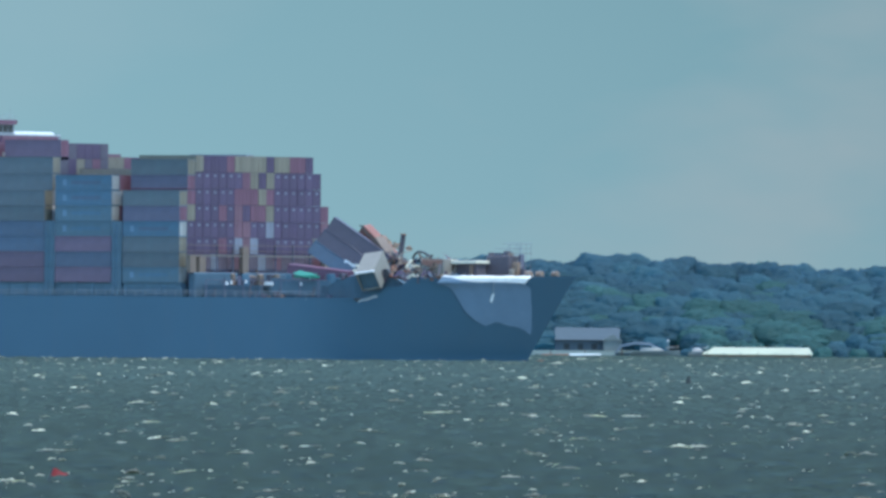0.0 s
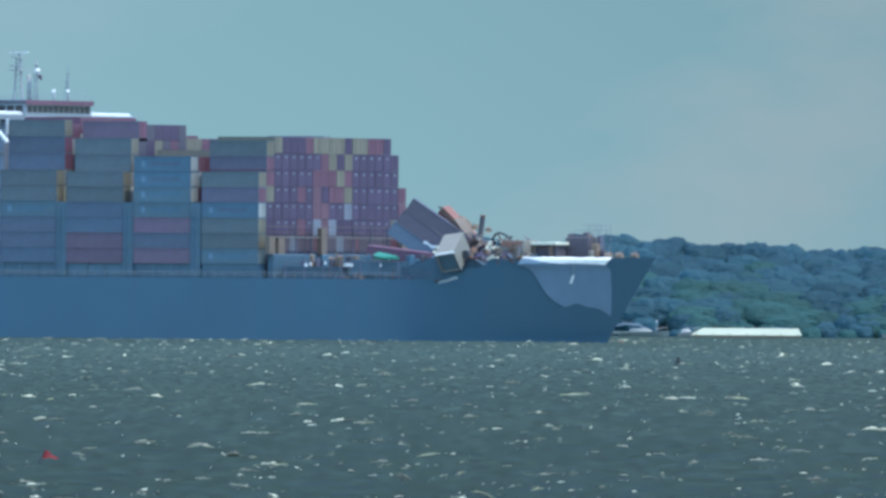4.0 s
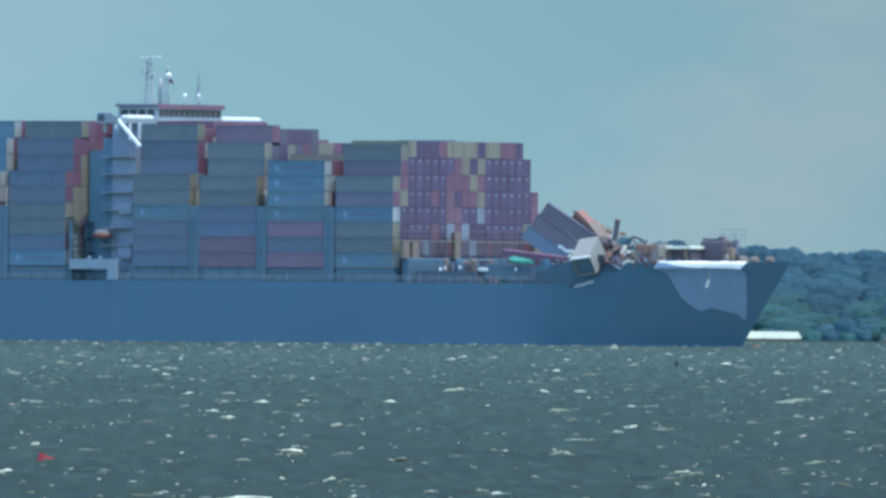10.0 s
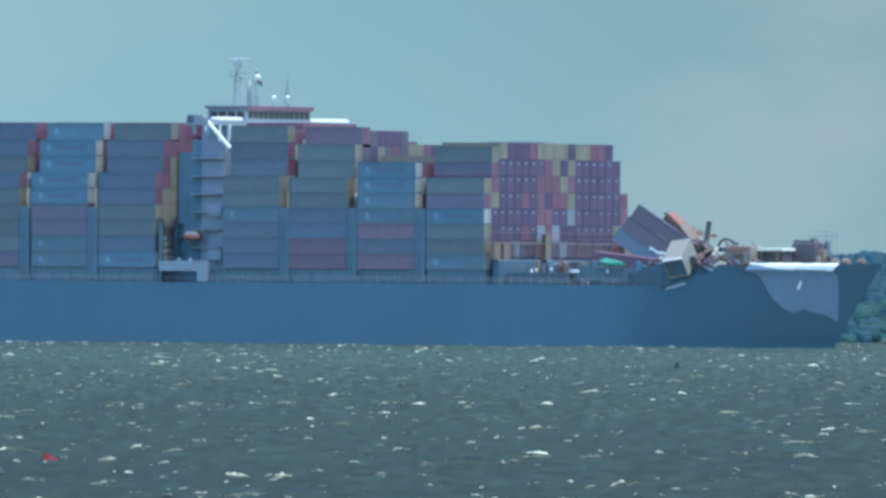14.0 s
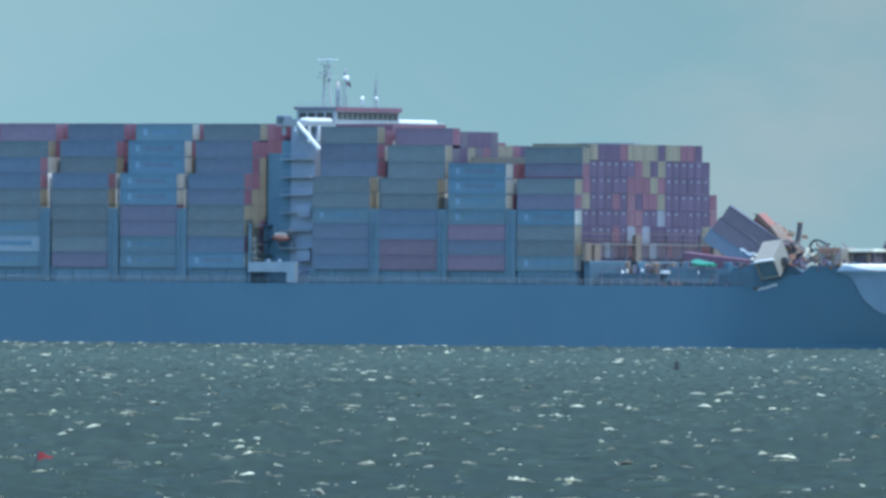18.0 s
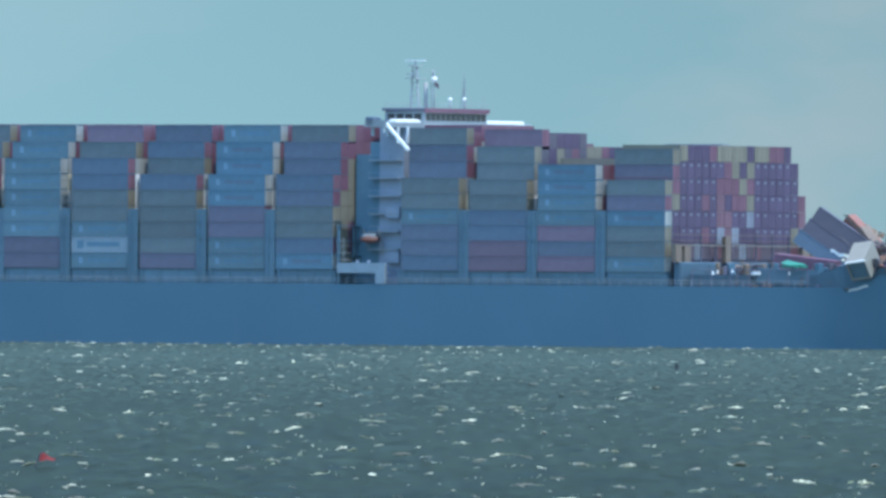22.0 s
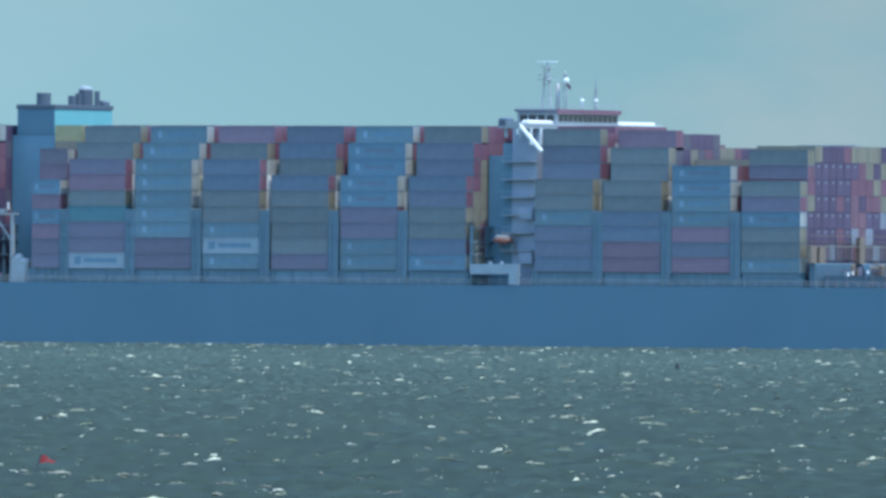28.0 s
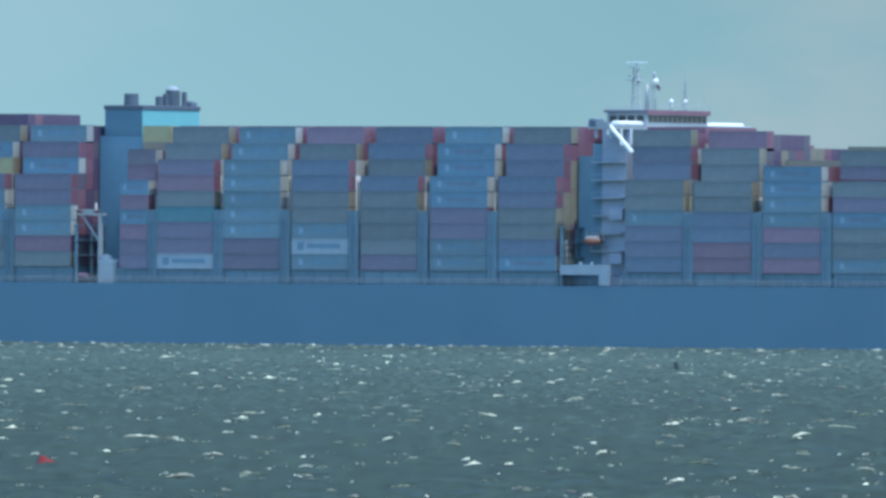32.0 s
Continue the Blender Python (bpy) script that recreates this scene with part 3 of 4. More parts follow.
def hull_wash():
    """Broken foam thrown up along the waterline."""
    r = random.Random(17)
    s = Shape()
    x = -146.0
    while x < 139:
        n, length = r.randint(3, 6), r.uniform(0.5, 3.2)
        top, bot = [], []
        for i in range(n):
            px = x + length * i / (n - 1)
            u = 0.5 * (px + 150) / 248 if px < 98 else 0.5 + 0.5 * (px - 98) / 41
            hx, hy = hull_point(min(1.0, u), 0)
            rise = (0.10 + 0.2 * r.random() ** 3) * (0.3 + math.sin(math.pi * i / (n - 1)))
            top.append((hx, -hy - 0.25, rise))
            bot.append((hx, -hy - 0.9 - 0.5 * r.random(), -0.35))
        s.grid([bot, top], "foam")
        x += length + r.uniform(-0.5, 0.6)
    tagged(part("wash", s, ship, "broken white wash along the waterline"), kind="stuff")


hull_wash()


def tarpaulin():
    """White sheet over the broken bow: it follows the hull's flare and folds over the rail."""
    s = Shape()
    rows = []
    n, k = 40, 16
    for j in range(k + 1):
        row = []
        for i in range(n + 1):
            a = i / n
            want = 121.6 + (140.2 - 121.6) * a
            low = float(np.interp(a, (0, 0.08, 0.14, 0.2, 0.27, 0.36, 0.48, 0.60, 0.80, 1), (13.6, 12.9, 11.7, 10.2, 8.6, 7.2, 6.4, 6.9, 6.3, 4.9))) + 0.12 * math.sin(a * 23)
            z = low + (15.1 - low) * j / k
            u0, u1 = 0.5, 1.0
            for _ in range(26):
                um = (u0 + u1) / 2
                x, y = hull_point(um, z)
                if x - 0.654 * y < want:
                    u0 = um
                else:
                    u1 = um
            x, y = hull_point(u0, z)
            sag = 0.34 + 0.08 * math.sin(a * 31 + z * 0.6) + 0.16 * noise.noise(Vector((a * 9, z * 0.4, 2)))
            sag += 1.1 * (15.1 - z) / 1.3 if z > 13.8 else 1.1 * math.exp((z - 13.8) / 0.4)
            row.append((x - 0.5 * sag, -y - sag, z))
        rows.append(row)
    # over the rail and inboard
    for out, up in ((0.4, 0.02), (1.2, 0.04), (2.4, 0.0), (3.6, -0.15)):
        row = []
        for i, p in enumerate(rows[k]):
            lump = 0.16 * noise.noise(Vector((i * 0.35, out * 0.4, 5)))
            row.append((p[0] - 0.3 * out, p[1] + out, p[2] + up + lump))
        rows.append(row)
    # the side's shade is put into its colour; the sunlit top stays white
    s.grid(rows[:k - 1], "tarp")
    part("tarpaulin_side", s, ship, "shaded side of the white tarpaulin, coloured darker, over the damaged bow", smooth=True)
    # a torn white rag caught on the tarpaulin's side, hanging by its line
    rag = Shape()
    def on_tarp(want, z):
        u0, u1 = 0.5, 1.0
        for _ in range(26):
            um = (u0 + u1) / 2
            x, y = hull_point(um, z)
            u0, u1 = (um, u1) if x - 0.654 * y < want else (u0, um)
        x, y = hull_point(u0, z)
        return Vector((x - 0.4, -y - 0.85, z))
    rag.grid([[on_tarp(131.9 + 0.28 * i + 0.2 * j, 10.5 + 0.5 * j) + Vector((0, -0.08 * (i % 2), 0.1 * math.sin(2 * i + j))) for i in range(3)] for j in range(4)], "white")
    rag.rod(on_tarp(132.7, 12.0), on_tarp(133.4, 14.0) + Vector((0, -0.9, 0)), 0.06, "pale", n=4)
    part("torn_rag", rag, ship, "torn white rag caught on the side of the tarpaulin")
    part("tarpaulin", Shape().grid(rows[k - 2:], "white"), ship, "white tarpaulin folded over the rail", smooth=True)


tarpaulin()

# ---- containers ----
CW = 2.44
BASE = 13.1


# sunlit ends coloured apart from the shaded sides of the same boxes
ENDS = {"olive": "end_yellow", "yellow": "end_yellow", "sky": "pale", "blue": "pale", "maroon": "end_red", "purple": "end_red", "dark": "end_pink", "red": "end_red", "pink": "end_pink", "violet": "pale"}


BARS = {  # marks on the side: from, to (along), from, to (up), paint
    "logo": [(0.46, 0.54, 0.18, 0.84, "faint_mark")],
    "star": [(0.13, 0.20, 0.30, 0.70, "star"), (0.28, 0.80, 0.38, 0.62, "mark")],
    "text": [(0.10, 0.22, 0.25, 0.75, "blue"), (0.27, 0.86, 0.36, 0.66, "blue")],
    "stripe": [(0.20, 0.80, 0.56, 0.66, "pink")],
    "patch": [(0.42, 0.55, 0.30, 0.66, "sky")],
}


def container_mesh(length, height, key, mark=""):
    """One closed skin: a frame of posts and rails round recessed side panels and doors, marks painted on."""
    s = Shape()
    L, W, H = length, CW, height
    s.mat(key)
    s.v = [(x, y, z) for z in (0, H) for y in (0, W) for x in (0, L)]

    def face(ids, k):
        s.f.append(ids)
        s.k.append(s.mat(k))

    def panel(corner, inward, rim, depth, paint_key, bars):
        """corner: four ids, counter-clockwise from outside; the panel is sunk by depth inside a rim."""
        c = [Vector(s.v[i]) for i in corner]
        eu, ev = c[1] - c[0], c[3] - c[0]
        fu, fv = rim / eu.length, rim / ev.length
        us = sorted({fu, 1 - fu} | {q for bar in bars for q in bar[:2]})
        vs = sorted({fv, 1 - fv} | {q for bar in bars for q in bar[2:4]})
        sink = Vector(inward) * depth

        def at(u, v, deep):
            s.v.append(tuple(c[0] + eu * u + ev * v + (sink if deep else Vector())))
            return len(s.v) - 1

        edge = [(us[0], vs[0]), (us[-1], vs[0]), (us[-1], vs[-1]), (us[0], vs[-1])]
        lip = [at(u, v, False) for u, v in edge]
        grid = [[at(u, v, True) for u in us] for v in vs]
        deep = [grid[0][0], grid[0][-1], grid[-1][-1], grid[-1][0]]
        for i in range(4):
            j = (i + 1) % 4
            face((corner[i], corner[j], lip[j], lip[i]), key)
        rows = [grid[0], [r_[-1] for r_ in grid], grid[-1][::-1], [r_[0] for r_ in grid][::-1]]
        for i in range(4):
            face((lip[i], lip[(i + 1) % 4], *rows[i][::-1]), key)
        for j in range(len(vs) - 1):
            for i in range(len(us) - 1):
                mu, mv, k = (us[i] + us[i + 1]) / 2, (vs[j] + vs[j + 1]) / 2, paint_key
                for bar in bars:
                    if bar[0] < mu < bar[1] and bar[2] < mv < bar[3]:
                        k = bar[4]
                face((grid[j][i], grid[j][i + 1], grid[j + 1][i + 1], grid[j + 1][i]), k)

    bars = [(*q[:4], ("blue" if key == "sky" else "dark") if q[4] == "mark" else q[4]) for q in BARS.get(mark, [])]
    panel((0, 1, 5, 4), (0, 1, 0), 0.14, 0.05, key, bars)
    door = [(0.39, 0.61, 0.70, 0.83, "unit")] if mark == "unit" else [(0.49, 0.51, 0.05, 0.95, key)]
    panel((1, 3, 7, 5), (-1, 0, 0), 0.12, 0.04, ENDS.get(key, key), door)
    face((3, 2, 6, 7), key)
    face((2, 0, 4, 6), key)
    face((4, 5, 7, 6), key)
    face((0, 2, 3, 1), key)
    return s.mesh("container")


MARKS = {"olive": "logo", "sky": "star", "boxwhite": "text", "red": "stripe", "blue": "star", "patch": "patch"}
CODE = {"o": "olive", "y": "yellow", "m": "maroon", "p": "purple", "d": "dark", "r": "red", "k": "pink", "s": "sky", "b": "blue", "t": "teal",
        "w": "boxwhite", "g": "pale", "n": "orange", "v": "mauve", "x": "violet"}
CACHE = {}
LABELS = {"olive": "mustard", "sky": "pale blue", "dark": "dark blue", "pink": "hazed red"}


def container(x_front, col, z, code, length=12.19, height=2.765, mark=None, parent=None, face=False):
    key = CODE.get(code.lower(), "purple")
    if face:
        key = "wine" if code == "p" else "mauve" if code == "v" else "unit" if code == "g" else ENDS.get(key, key)
    if code == "D":
        key, mark = "wine", "unit"
    mk = MARKS.get(key, "") if mark is None else mark
    tag = (key, round(length, 2), round(height, 2), mk)
    if tag not in CACHE:
        CACHE[tag] = container_mesh(length, height, key, mk)
    y = -23.72 + 2.497 * col
    ob = new("container", CACHE[tag])
    ob.parent = parent or ship
    ob.location = (x_front - length, y, z)
    # two door leaves in the end frame, or the cooling unit of a refrigerated box
    end = ENDS.get(key, key)
    dt = ("door", end, round(height, 2), mk == "unit")
    if dt not in CACHE:
        d = Shape()
        if mk == "unit":
            d.box(0, 0.075, -0.27, 0.27, 0.70 * height, 0.84 * height, "unit")
        else:
            d.box(0, 0.028, -0.53, 0.53, 0.15, height - 0.15, end)
            for q in (-0.27, 0.27):
                d.box(0.028, 0.05, q - 0.02, q + 0.02, 0.2, height - 0.2, end)
        CACHE[dt] = d.mesh("door")
    for q in (CW / 2,) if mk == "unit" else (CW / 2 - 0.55, CW / 2 + 0.55):
        leaf_ob = new("cooling_unit" if mk == "unit" else "door", CACHE[dt])
        leaf_ob.parent = ob
        leaf_ob.location = (length - 0.036, q, 0)
    return ob


# bays from the bow aft: front, length, and the columns at the starboard edge (bottom tier first), then the inner stacks
BAYS = [
    # front, length, column 0, column 1 above it, column 2 above it, inner tiers
    (80.5, 12.19, "soobmo", "mo", "", 8),
    (65.9, 12.19, "rprssbb", "", "", 7),
    (51.4, 12.19, "rrddoo", "oo", "r", 9),
    (37.0, 12.19, "dppsoo", "ppo", "", 9),
    (10.2, 12.19, "bdoopd", "pp", "o", 9),
    (-4.4, 12.19, "ssmmbb", "bb", "s", 9),
    (-19.2, 12.19, "mooood", "od", "p", 9),
    (-34.0, 12.19, "swsoodd", "o", "k", 9),
    (-48.7, 12.19, "mmsssss", "s", "s", 9),
    (-63.1, 12.19, "wmmtorm", "o", "o", 9),
    (-77.3, 6.06, "mmkbkb", "rx", "", 8),
    (-94.1, 12.19, "orssmm", "bm", "s", 9),
    (-108.6, 12.19, "oosbsm", "yb", "o", 9),
    (-123.2, 12.19, "mosbm", "om", "s", 9),
]
PITCH0, PITCH2 = 2.79, 2.92


def stowage(front):
    """Height of the hatch cover and of one tier at the ship's side: low boxes forward, high ones amidships, a raised deck aft."""
    if front > 50:
        return 13.58, 2.725
    if front > 30:
        return 13.6, 2.77
    if front == -77.3:
        return 13.7, 2.68
    return (13.68, 2.84) if front > -90 else (13.98, 2.82)



def stacks():
    r = random.Random(21)
    for front, length, c0, c1, c2, inner in BAYS:
        n0 = len(c0)
        rise = PITCH0 if front == 80.5 else 2.98 if front > 30 else 2.68 if front == -77.3 else 2.93
        foot, tier_high = stowage(front)
        low = foot + tier_high * n0
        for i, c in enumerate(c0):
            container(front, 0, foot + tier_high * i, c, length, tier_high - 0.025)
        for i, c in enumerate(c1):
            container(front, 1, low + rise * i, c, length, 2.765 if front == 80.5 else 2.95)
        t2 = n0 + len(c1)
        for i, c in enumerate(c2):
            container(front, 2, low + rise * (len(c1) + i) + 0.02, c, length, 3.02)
        # the rest of the bay, seen only in gaps and on the skyline
        if front == 80.5:
            continue
        s = Shape()
        for col in range(1, 19):
            top = inner
            if front == 51.4 and col > 7 or front == 37.0 and col > 9:
                top = 8
            if front == -108.6 and 2 < col < 10:
                top = 10
            if front == -77.3 and col == 3:
                top = 9
            if col > 16:
                top = 6 if col == 18 else 8
            own = n0 if col == 1 else (t2 if col == 2 else top)
            pitch = tier_high if col < 3 else 2.88 if front == -108.6 else (2.96 if front != 51.4 else (2.81 if col < 8 else 2.87))
            for tier in range(own):
                k = r.choice(("maroon", "red", "olive", "yellow", "purple", "maroon", "sky", "blue", "pink", "grey", "dark"))
                if front < -90:
                    k = r.choice(("wine", "plum", "end_red", "wine", "end_pink"))
                if front == 10.2 and col < 8:
                    k = r.choice(("yellow", "yellow", "olive", "pink", "yellow"))
                if front == -77.3 and tier == 8:
                    k = "yellow"
                elif front == 51.4 and tier > 5:
                    k = "yellow" if tier == 7 and col in (4, 8, 9) else r.choice(("wine", "wine", "plum", "end_red", "wine"))
                elif tier >= own - 1 and front != 65.9 and front > -90:
                    k = r.choice(("maroon", "red", "maroon", "red", "pink"))
                if col == 1 and tier == own - 1 and front == 65.9:
                    k = "pink"
                # column 1 coloured white to brighten the shaded gaps between bays
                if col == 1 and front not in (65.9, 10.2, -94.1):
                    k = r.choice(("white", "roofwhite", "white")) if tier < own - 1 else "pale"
                pale_top = front == -77.3 and tier == 8
                y = -23.72 + 2.497 * col
                z = (foot if col < 3 else BASE) + pitch * tier
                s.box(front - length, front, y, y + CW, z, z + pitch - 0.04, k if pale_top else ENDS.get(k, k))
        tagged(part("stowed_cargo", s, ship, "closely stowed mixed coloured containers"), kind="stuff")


stacks()

# the forward face of the foremost stack, tier by tier from below, starboard to port
FACE = [
    ".vvkvvkvvvkvvvkvvkv",
    ".vkvgvvkvvgvkvvvvkv",
    ".pDDDrDgkgppDDDDDop",
    ".DDDDDDkkDDgDDpDDDk",
    ".oDDDrDkprroDDDDDDr",
    ".rDDDDDrrrorDDDDDD.",
    ".kDDDDDDropoDDDDDp.",
    "..oppproooopoorrp..",
]


def foremost_face():
    for tier, row in enumerate(FACE):
        for col, c in enumerate(row):
            if c == "." or col == 0 or (col == 1 and tier > 5):
                continue
            container(80.5 + (0.05 if (col * 7 + tier * 3) % 5 == 0 else 0.0), col, BASE - 0.2 + PITCH2 * tier, c, 12.19, 2.88, face=True)


foremost_face()

# ---- lashing bridges, coamings and pedestals ----
PEDESTAL = Shape().box(0, 0.55, -23.46, -22.9, 10.5, 13.58, "steel").mesh("container_pedestal")


def lashing_bridges():
    for front, length, c0, c1, c2, inner in BAYS:
        part("hatch_coaming", Shape().box(front - length - 0.9, front + 0.4, -23.35, 23.35, 10.4, 12.8 if front == 80.5 else stowage(front)[0] - 0.06, "steel"), ship, "grey-blue steel hatch coaming")
        for i in range(4):
            part("container_pedestal", PEDESTAL, ship, at=pose(front - length + 0.3 + i * (length - 1.0) / 3, 0, 0))
        if front == 80.5:
            part("stacking_beam", Shape().box(front - length, front, -23.4, -21.35, 12.8, 13.54, "steel"), ship)
            continue
        s = Shape()
        x = front + 1.15
        for y in (-23.4, -18.5, -12, -6, 0, 6, 12, 18.5, 23.4):
            s.box(x - 0.22, x + 0.22, y - 0.2, y + 0.2, 10.6, 21.6, "steel")
        for z in (16.0, 18.7, 21.4):
            s.box(x - 0.5, x + 0.5, -23.7, 23.7, z, z + 0.18, "steel")
        for k in (-0.5, 0.5) if front not in (10.2, -94.1) else ():
            s.box(x + k - 0.1, x + k + 0.1, -23.9, -23.5, 10.6, 24.2, "steel")
        # plate added across the gap to cover the shade inside it
        if front not in (10.2, -94.1):
            s.box(x - 1.06, x + 1.06, -23.7, -23.62, 10.6, 24.4, "steel")
        part("lashing_bridge", s, ship, "grey-blue steel lashing bridge")


lashing_bridges()


def front_bridge():
    """Buff lashing bridge that stands bare before the foremost stack, on a dark coaming."""
    s = Shape()
    x = 82.4
    for y, w, h in ((-22.6, 0.9, 18.4), (-19.6, 1.0, 18.2), (-6.0, 0.9, 20.0), (20.4, 1.2, 19.6), (22.9, 0.7, 20.4)):
        s.box(x - 0.4, x + 0.4, y - w, y + w, 15.4, h, "buff")
    for y in (-14.5, -9.5, 4.0, 9.5, 15):
        s.box(x - 0.12, x + 0.12, y - 0.12, y + 0.12, 15.4, 20.4, "maroon")
    for z, h, k in ((18.3, 0.2, "cream"), (19.2, 0.08, "buff"), (20.2, 0.1, "buff")):
        s.box(x - 0.3, x + 0.3, -23.7, 23.7, z, z + h, k)
    part("lashing_bridge", s, ship, "buff-painted lashing bridge before the foremost stack")
    for y in (-22.5, -6.5, 8.5):
        part("hatch_coaming", Shape().bevelbox(81.6, 83.2, y, y + 13.6, 10.4, 15.4, "coaming", 0.2), ship, "dark blue hatch coaming")


front_bridge()


# ---- accommodation block and bridge ----
def deckhouse():
    e = new("deckhouse")
    e.parent = ship
    tagged(e, "white accommodation block with a full-width bridge")
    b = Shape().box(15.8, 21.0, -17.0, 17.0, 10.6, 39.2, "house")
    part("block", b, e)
    aft = Shape().box(10.6, 15.8, -16.7, 12.5, 10.6, 34.4, "casing").box(13.6, 15.8, -16.7, 12.5, 34.4, 36.6, "casing")
    part("casing", aft, e)
    for z in (17.2, 20.4, 23.6, 26.8, 30.0, 33.2):
        d = Shape().box(14.2, 20.6, -18.3, -17.0, z, z + 0.18, "grey")
        for x in (14.4, 16.4, 18.4, 20.4):
            d.rod((x, -18.2, z), (x, -18.2, z + 1.1), 0.03, "house", n=4)
        d.rod((14.3, -18.2, z + 1.1), (20.5, -18.2, z + 1.1), 0.03, "house", n=4)
        part("side_deck", d, e)
    for z in (13, 21):
        part("side_screen", Shape().box(18.0, 20.8, -18.2, -17.0, z + 2, z + 4.0, "house"), e)
    # bridge wing across the whole beam
    wing = Shape().box(17.2, 21.6, -24.2, 24.2, 39.2, 39.5, "grey")
    wing.box(21.45, 21.6, -24.2, 24.2, 39.5, 40.1, "grey").box(17.2, 21.6, -24.2, -24.05, 39.5, 40.5, "grey").box(17.2, 21.6, 24.05, 24.2, 39.5, 40.3, "white")
    wing.bevelbox(18.4, 20.4, -18.6, -10.2, 39.5, 40.75, "white", 0.3).bevelbox(17.4, 20.6, 10.8, 24.0, 39.6, 40.75, "white", 0.3).bevelbox(17.2, 19.0, -24.2, -21.5, 39.6, 41.1, "dark", 0.2)
    part("bridge_wing", wing, e)
    br = Shape()
    for y in (-23.6,):
        for x in (18.6, 21.6):
            br.box(x - 0.25, x + 0.25, y - 0.25, y + 0.25, 37.6, 39.3, "grey")
    def strut(a, b_, w=0.32):
        a, b_ = Vector(a), Vector(b_)
        q = (b_ - a).to_track_quat("Z", "Y").to_matrix().to_4x4()
        br.box(-w, w, -w * 0.7, w * 0.7, 0, (b_ - a).length, "white", Matrix.Translation(a) @ q)
    strut((26.2, -23.6, 35.1), (21.3, -23.6, 39.9))
    br.box(20.9, 21.7, -23.8, -23.4, 38.2, 40.1, "white")
    for x in (21.6, 23.7):
        br.box(x - 0.2, x + 0.2, -20.2, -19.9, 36.4, 39.3, "white")
    br.box(21.5, 23.9, -20.2, -19.9, 36.1, 36.4, "pale")
    part("wing_brace", br, e, "white diagonal brace under the bridge wing")
    w = Shape().bevelbox(12.5, 21.0, -10.5, 10.5, 39.4, 42.3, "grey", 0.15)
    part("wheelhouse", w, e)
    for i in range(12):
        y = -9.9 + i * 1.67
        part("window", Shape().box(20.95, 21.06, y, y + 1.4, 40.6, 41.8, "glass"), e)
    for i in range(4):
        x = 13.2 + i * 1.9
        part("window", Shape().box(x, x + 1.5, -10.56, -10.44, 40.6, 41.8, "glass"), e)
    r = Shape().box(12.2, 21.3, -10.8, 10.8, 42.3, 42.62, "grey").box(21.2, 21.36, -10.85, 10.85, 42.35, 42.8, "end_red").box(21.2, 21.33, -10.8, 10.8, 42.0, 42.35, "end_pink").box(12.2, 21.3, -10.88, -10.78, 42.35, 42.8, "maroon")
    part("wheelhouse_roof", r, e, "flat roof with a red front edge")
    rl = Shape()
    for i in range(11):
        rl.rod((21, -10.4 + 2.08 * i, 42.6), (21, -10.4 + 2.08 * i, 43.7), 0.035, "grey", n=4)
        rl.rod((12.6 + 0.8 * i, -10.5, 42.6), (12.6 + 0.8 * i, -10.5, 43.7), 0.035, "grey", n=4)
    for z in (43.2, 43.7):
        rl.rod((21, -10.4, z), (21, 10.4, z), 0.03, "grey", n=4).rod((12.6, -10.5, z), (20.6, -10.5, z), 0.03, "grey", n=4)
    part("roof_railing", rl, e)
    aw = Shape().bevelbox(21.7, 23.2, -11.0, -4.0, 39.0, 39.6, "white", 0.1)
    part("awning", aw, e)
    # masts
    m = Shape()
    for dx, dy in ((-0.9, -0.6), (0.9, -0.6), (0, 0.9)):
        m.rod((14.4 + dx, dy, 42.6), (14.0 + dx * 0.35, dy * 0.4, 50.6), 0.2, "mast", 0.12, n=6)
    for i in range(6):
        z = 43.6 + i * 1.15
        k = 1 - 0.65 * (z - 42.6) / 8
        m.rod((14.3 - 0.9 * k, -0.6 * k, z), (14.3 + 0.9 * k, -0.6 * k, z + 0.9), 0.07, "mast", n=4)
        m.rod((14.3 + 0.9 * k, -0.6 * k, z), (14.3, 0.9 * k, z + 0.9), 0.07, "mast", n=4)
    m.box(13.0, 15.2, -2.0, 2.0, 48.2, 48.35, "mast").box(13.4, 14.8, -1.6, 1.6, 50.5, 50.65, "mast")
    m.rod((13.8, -1.4, 50.6), (13.8, -1.4, 52.0), 0.05, "grey", n=4)
    part("radar_mast", m, e, "white lattice radar mast", at=pose(-1.8, 0, 0))
    sc = Shape().box(12.0, 16.2, -0.2, 0.2, 51.4, 51.58, "white").rod((14.1, 0, 50.6), (14.1, 0, 51.4), 0.2, "grey")
    part("radar_scanner", sc, e, at=pose(-1.8, 0, 0))
    sc2 = Shape().box(13.6, 14.2, -2.2, 1.2, 48.9, 49.15, "mast").rod((13.9, -0.5, 48.3), (13.9, -0.5, 48.9), 0.15, "grey")
    part("radar_scanner", sc2, e, at=pose(-1.8, 0, 0))
    p = Shape().rod((17.2, 0.2, 42.6), (17.2, 0.2, 48.0), 0.16, "mast", 0.12).rod((16.6, 0.2, 42.6), (16.6, 0.2, 47.4), 0.12, "mast").dome((17.2, 0.2, 48.3), 0.56, "white").rod((17.0, 0.2, 48.7), (16.9, 0.2, 50.0), 0.26, "grey", 0.2)
    p.box(16.2, 17.8, -0.3, 0.7, 47.6, 47.75, "mast")
    p.rod((15.5, 0.2, 42.6), (15.4, 0.2, 47.8), 0.45, "mast", 0.4)
    part("satellite_mast", p, e, "white satellite dome on a post", smooth=True, at=pose(-1.0, 0, -0.2))
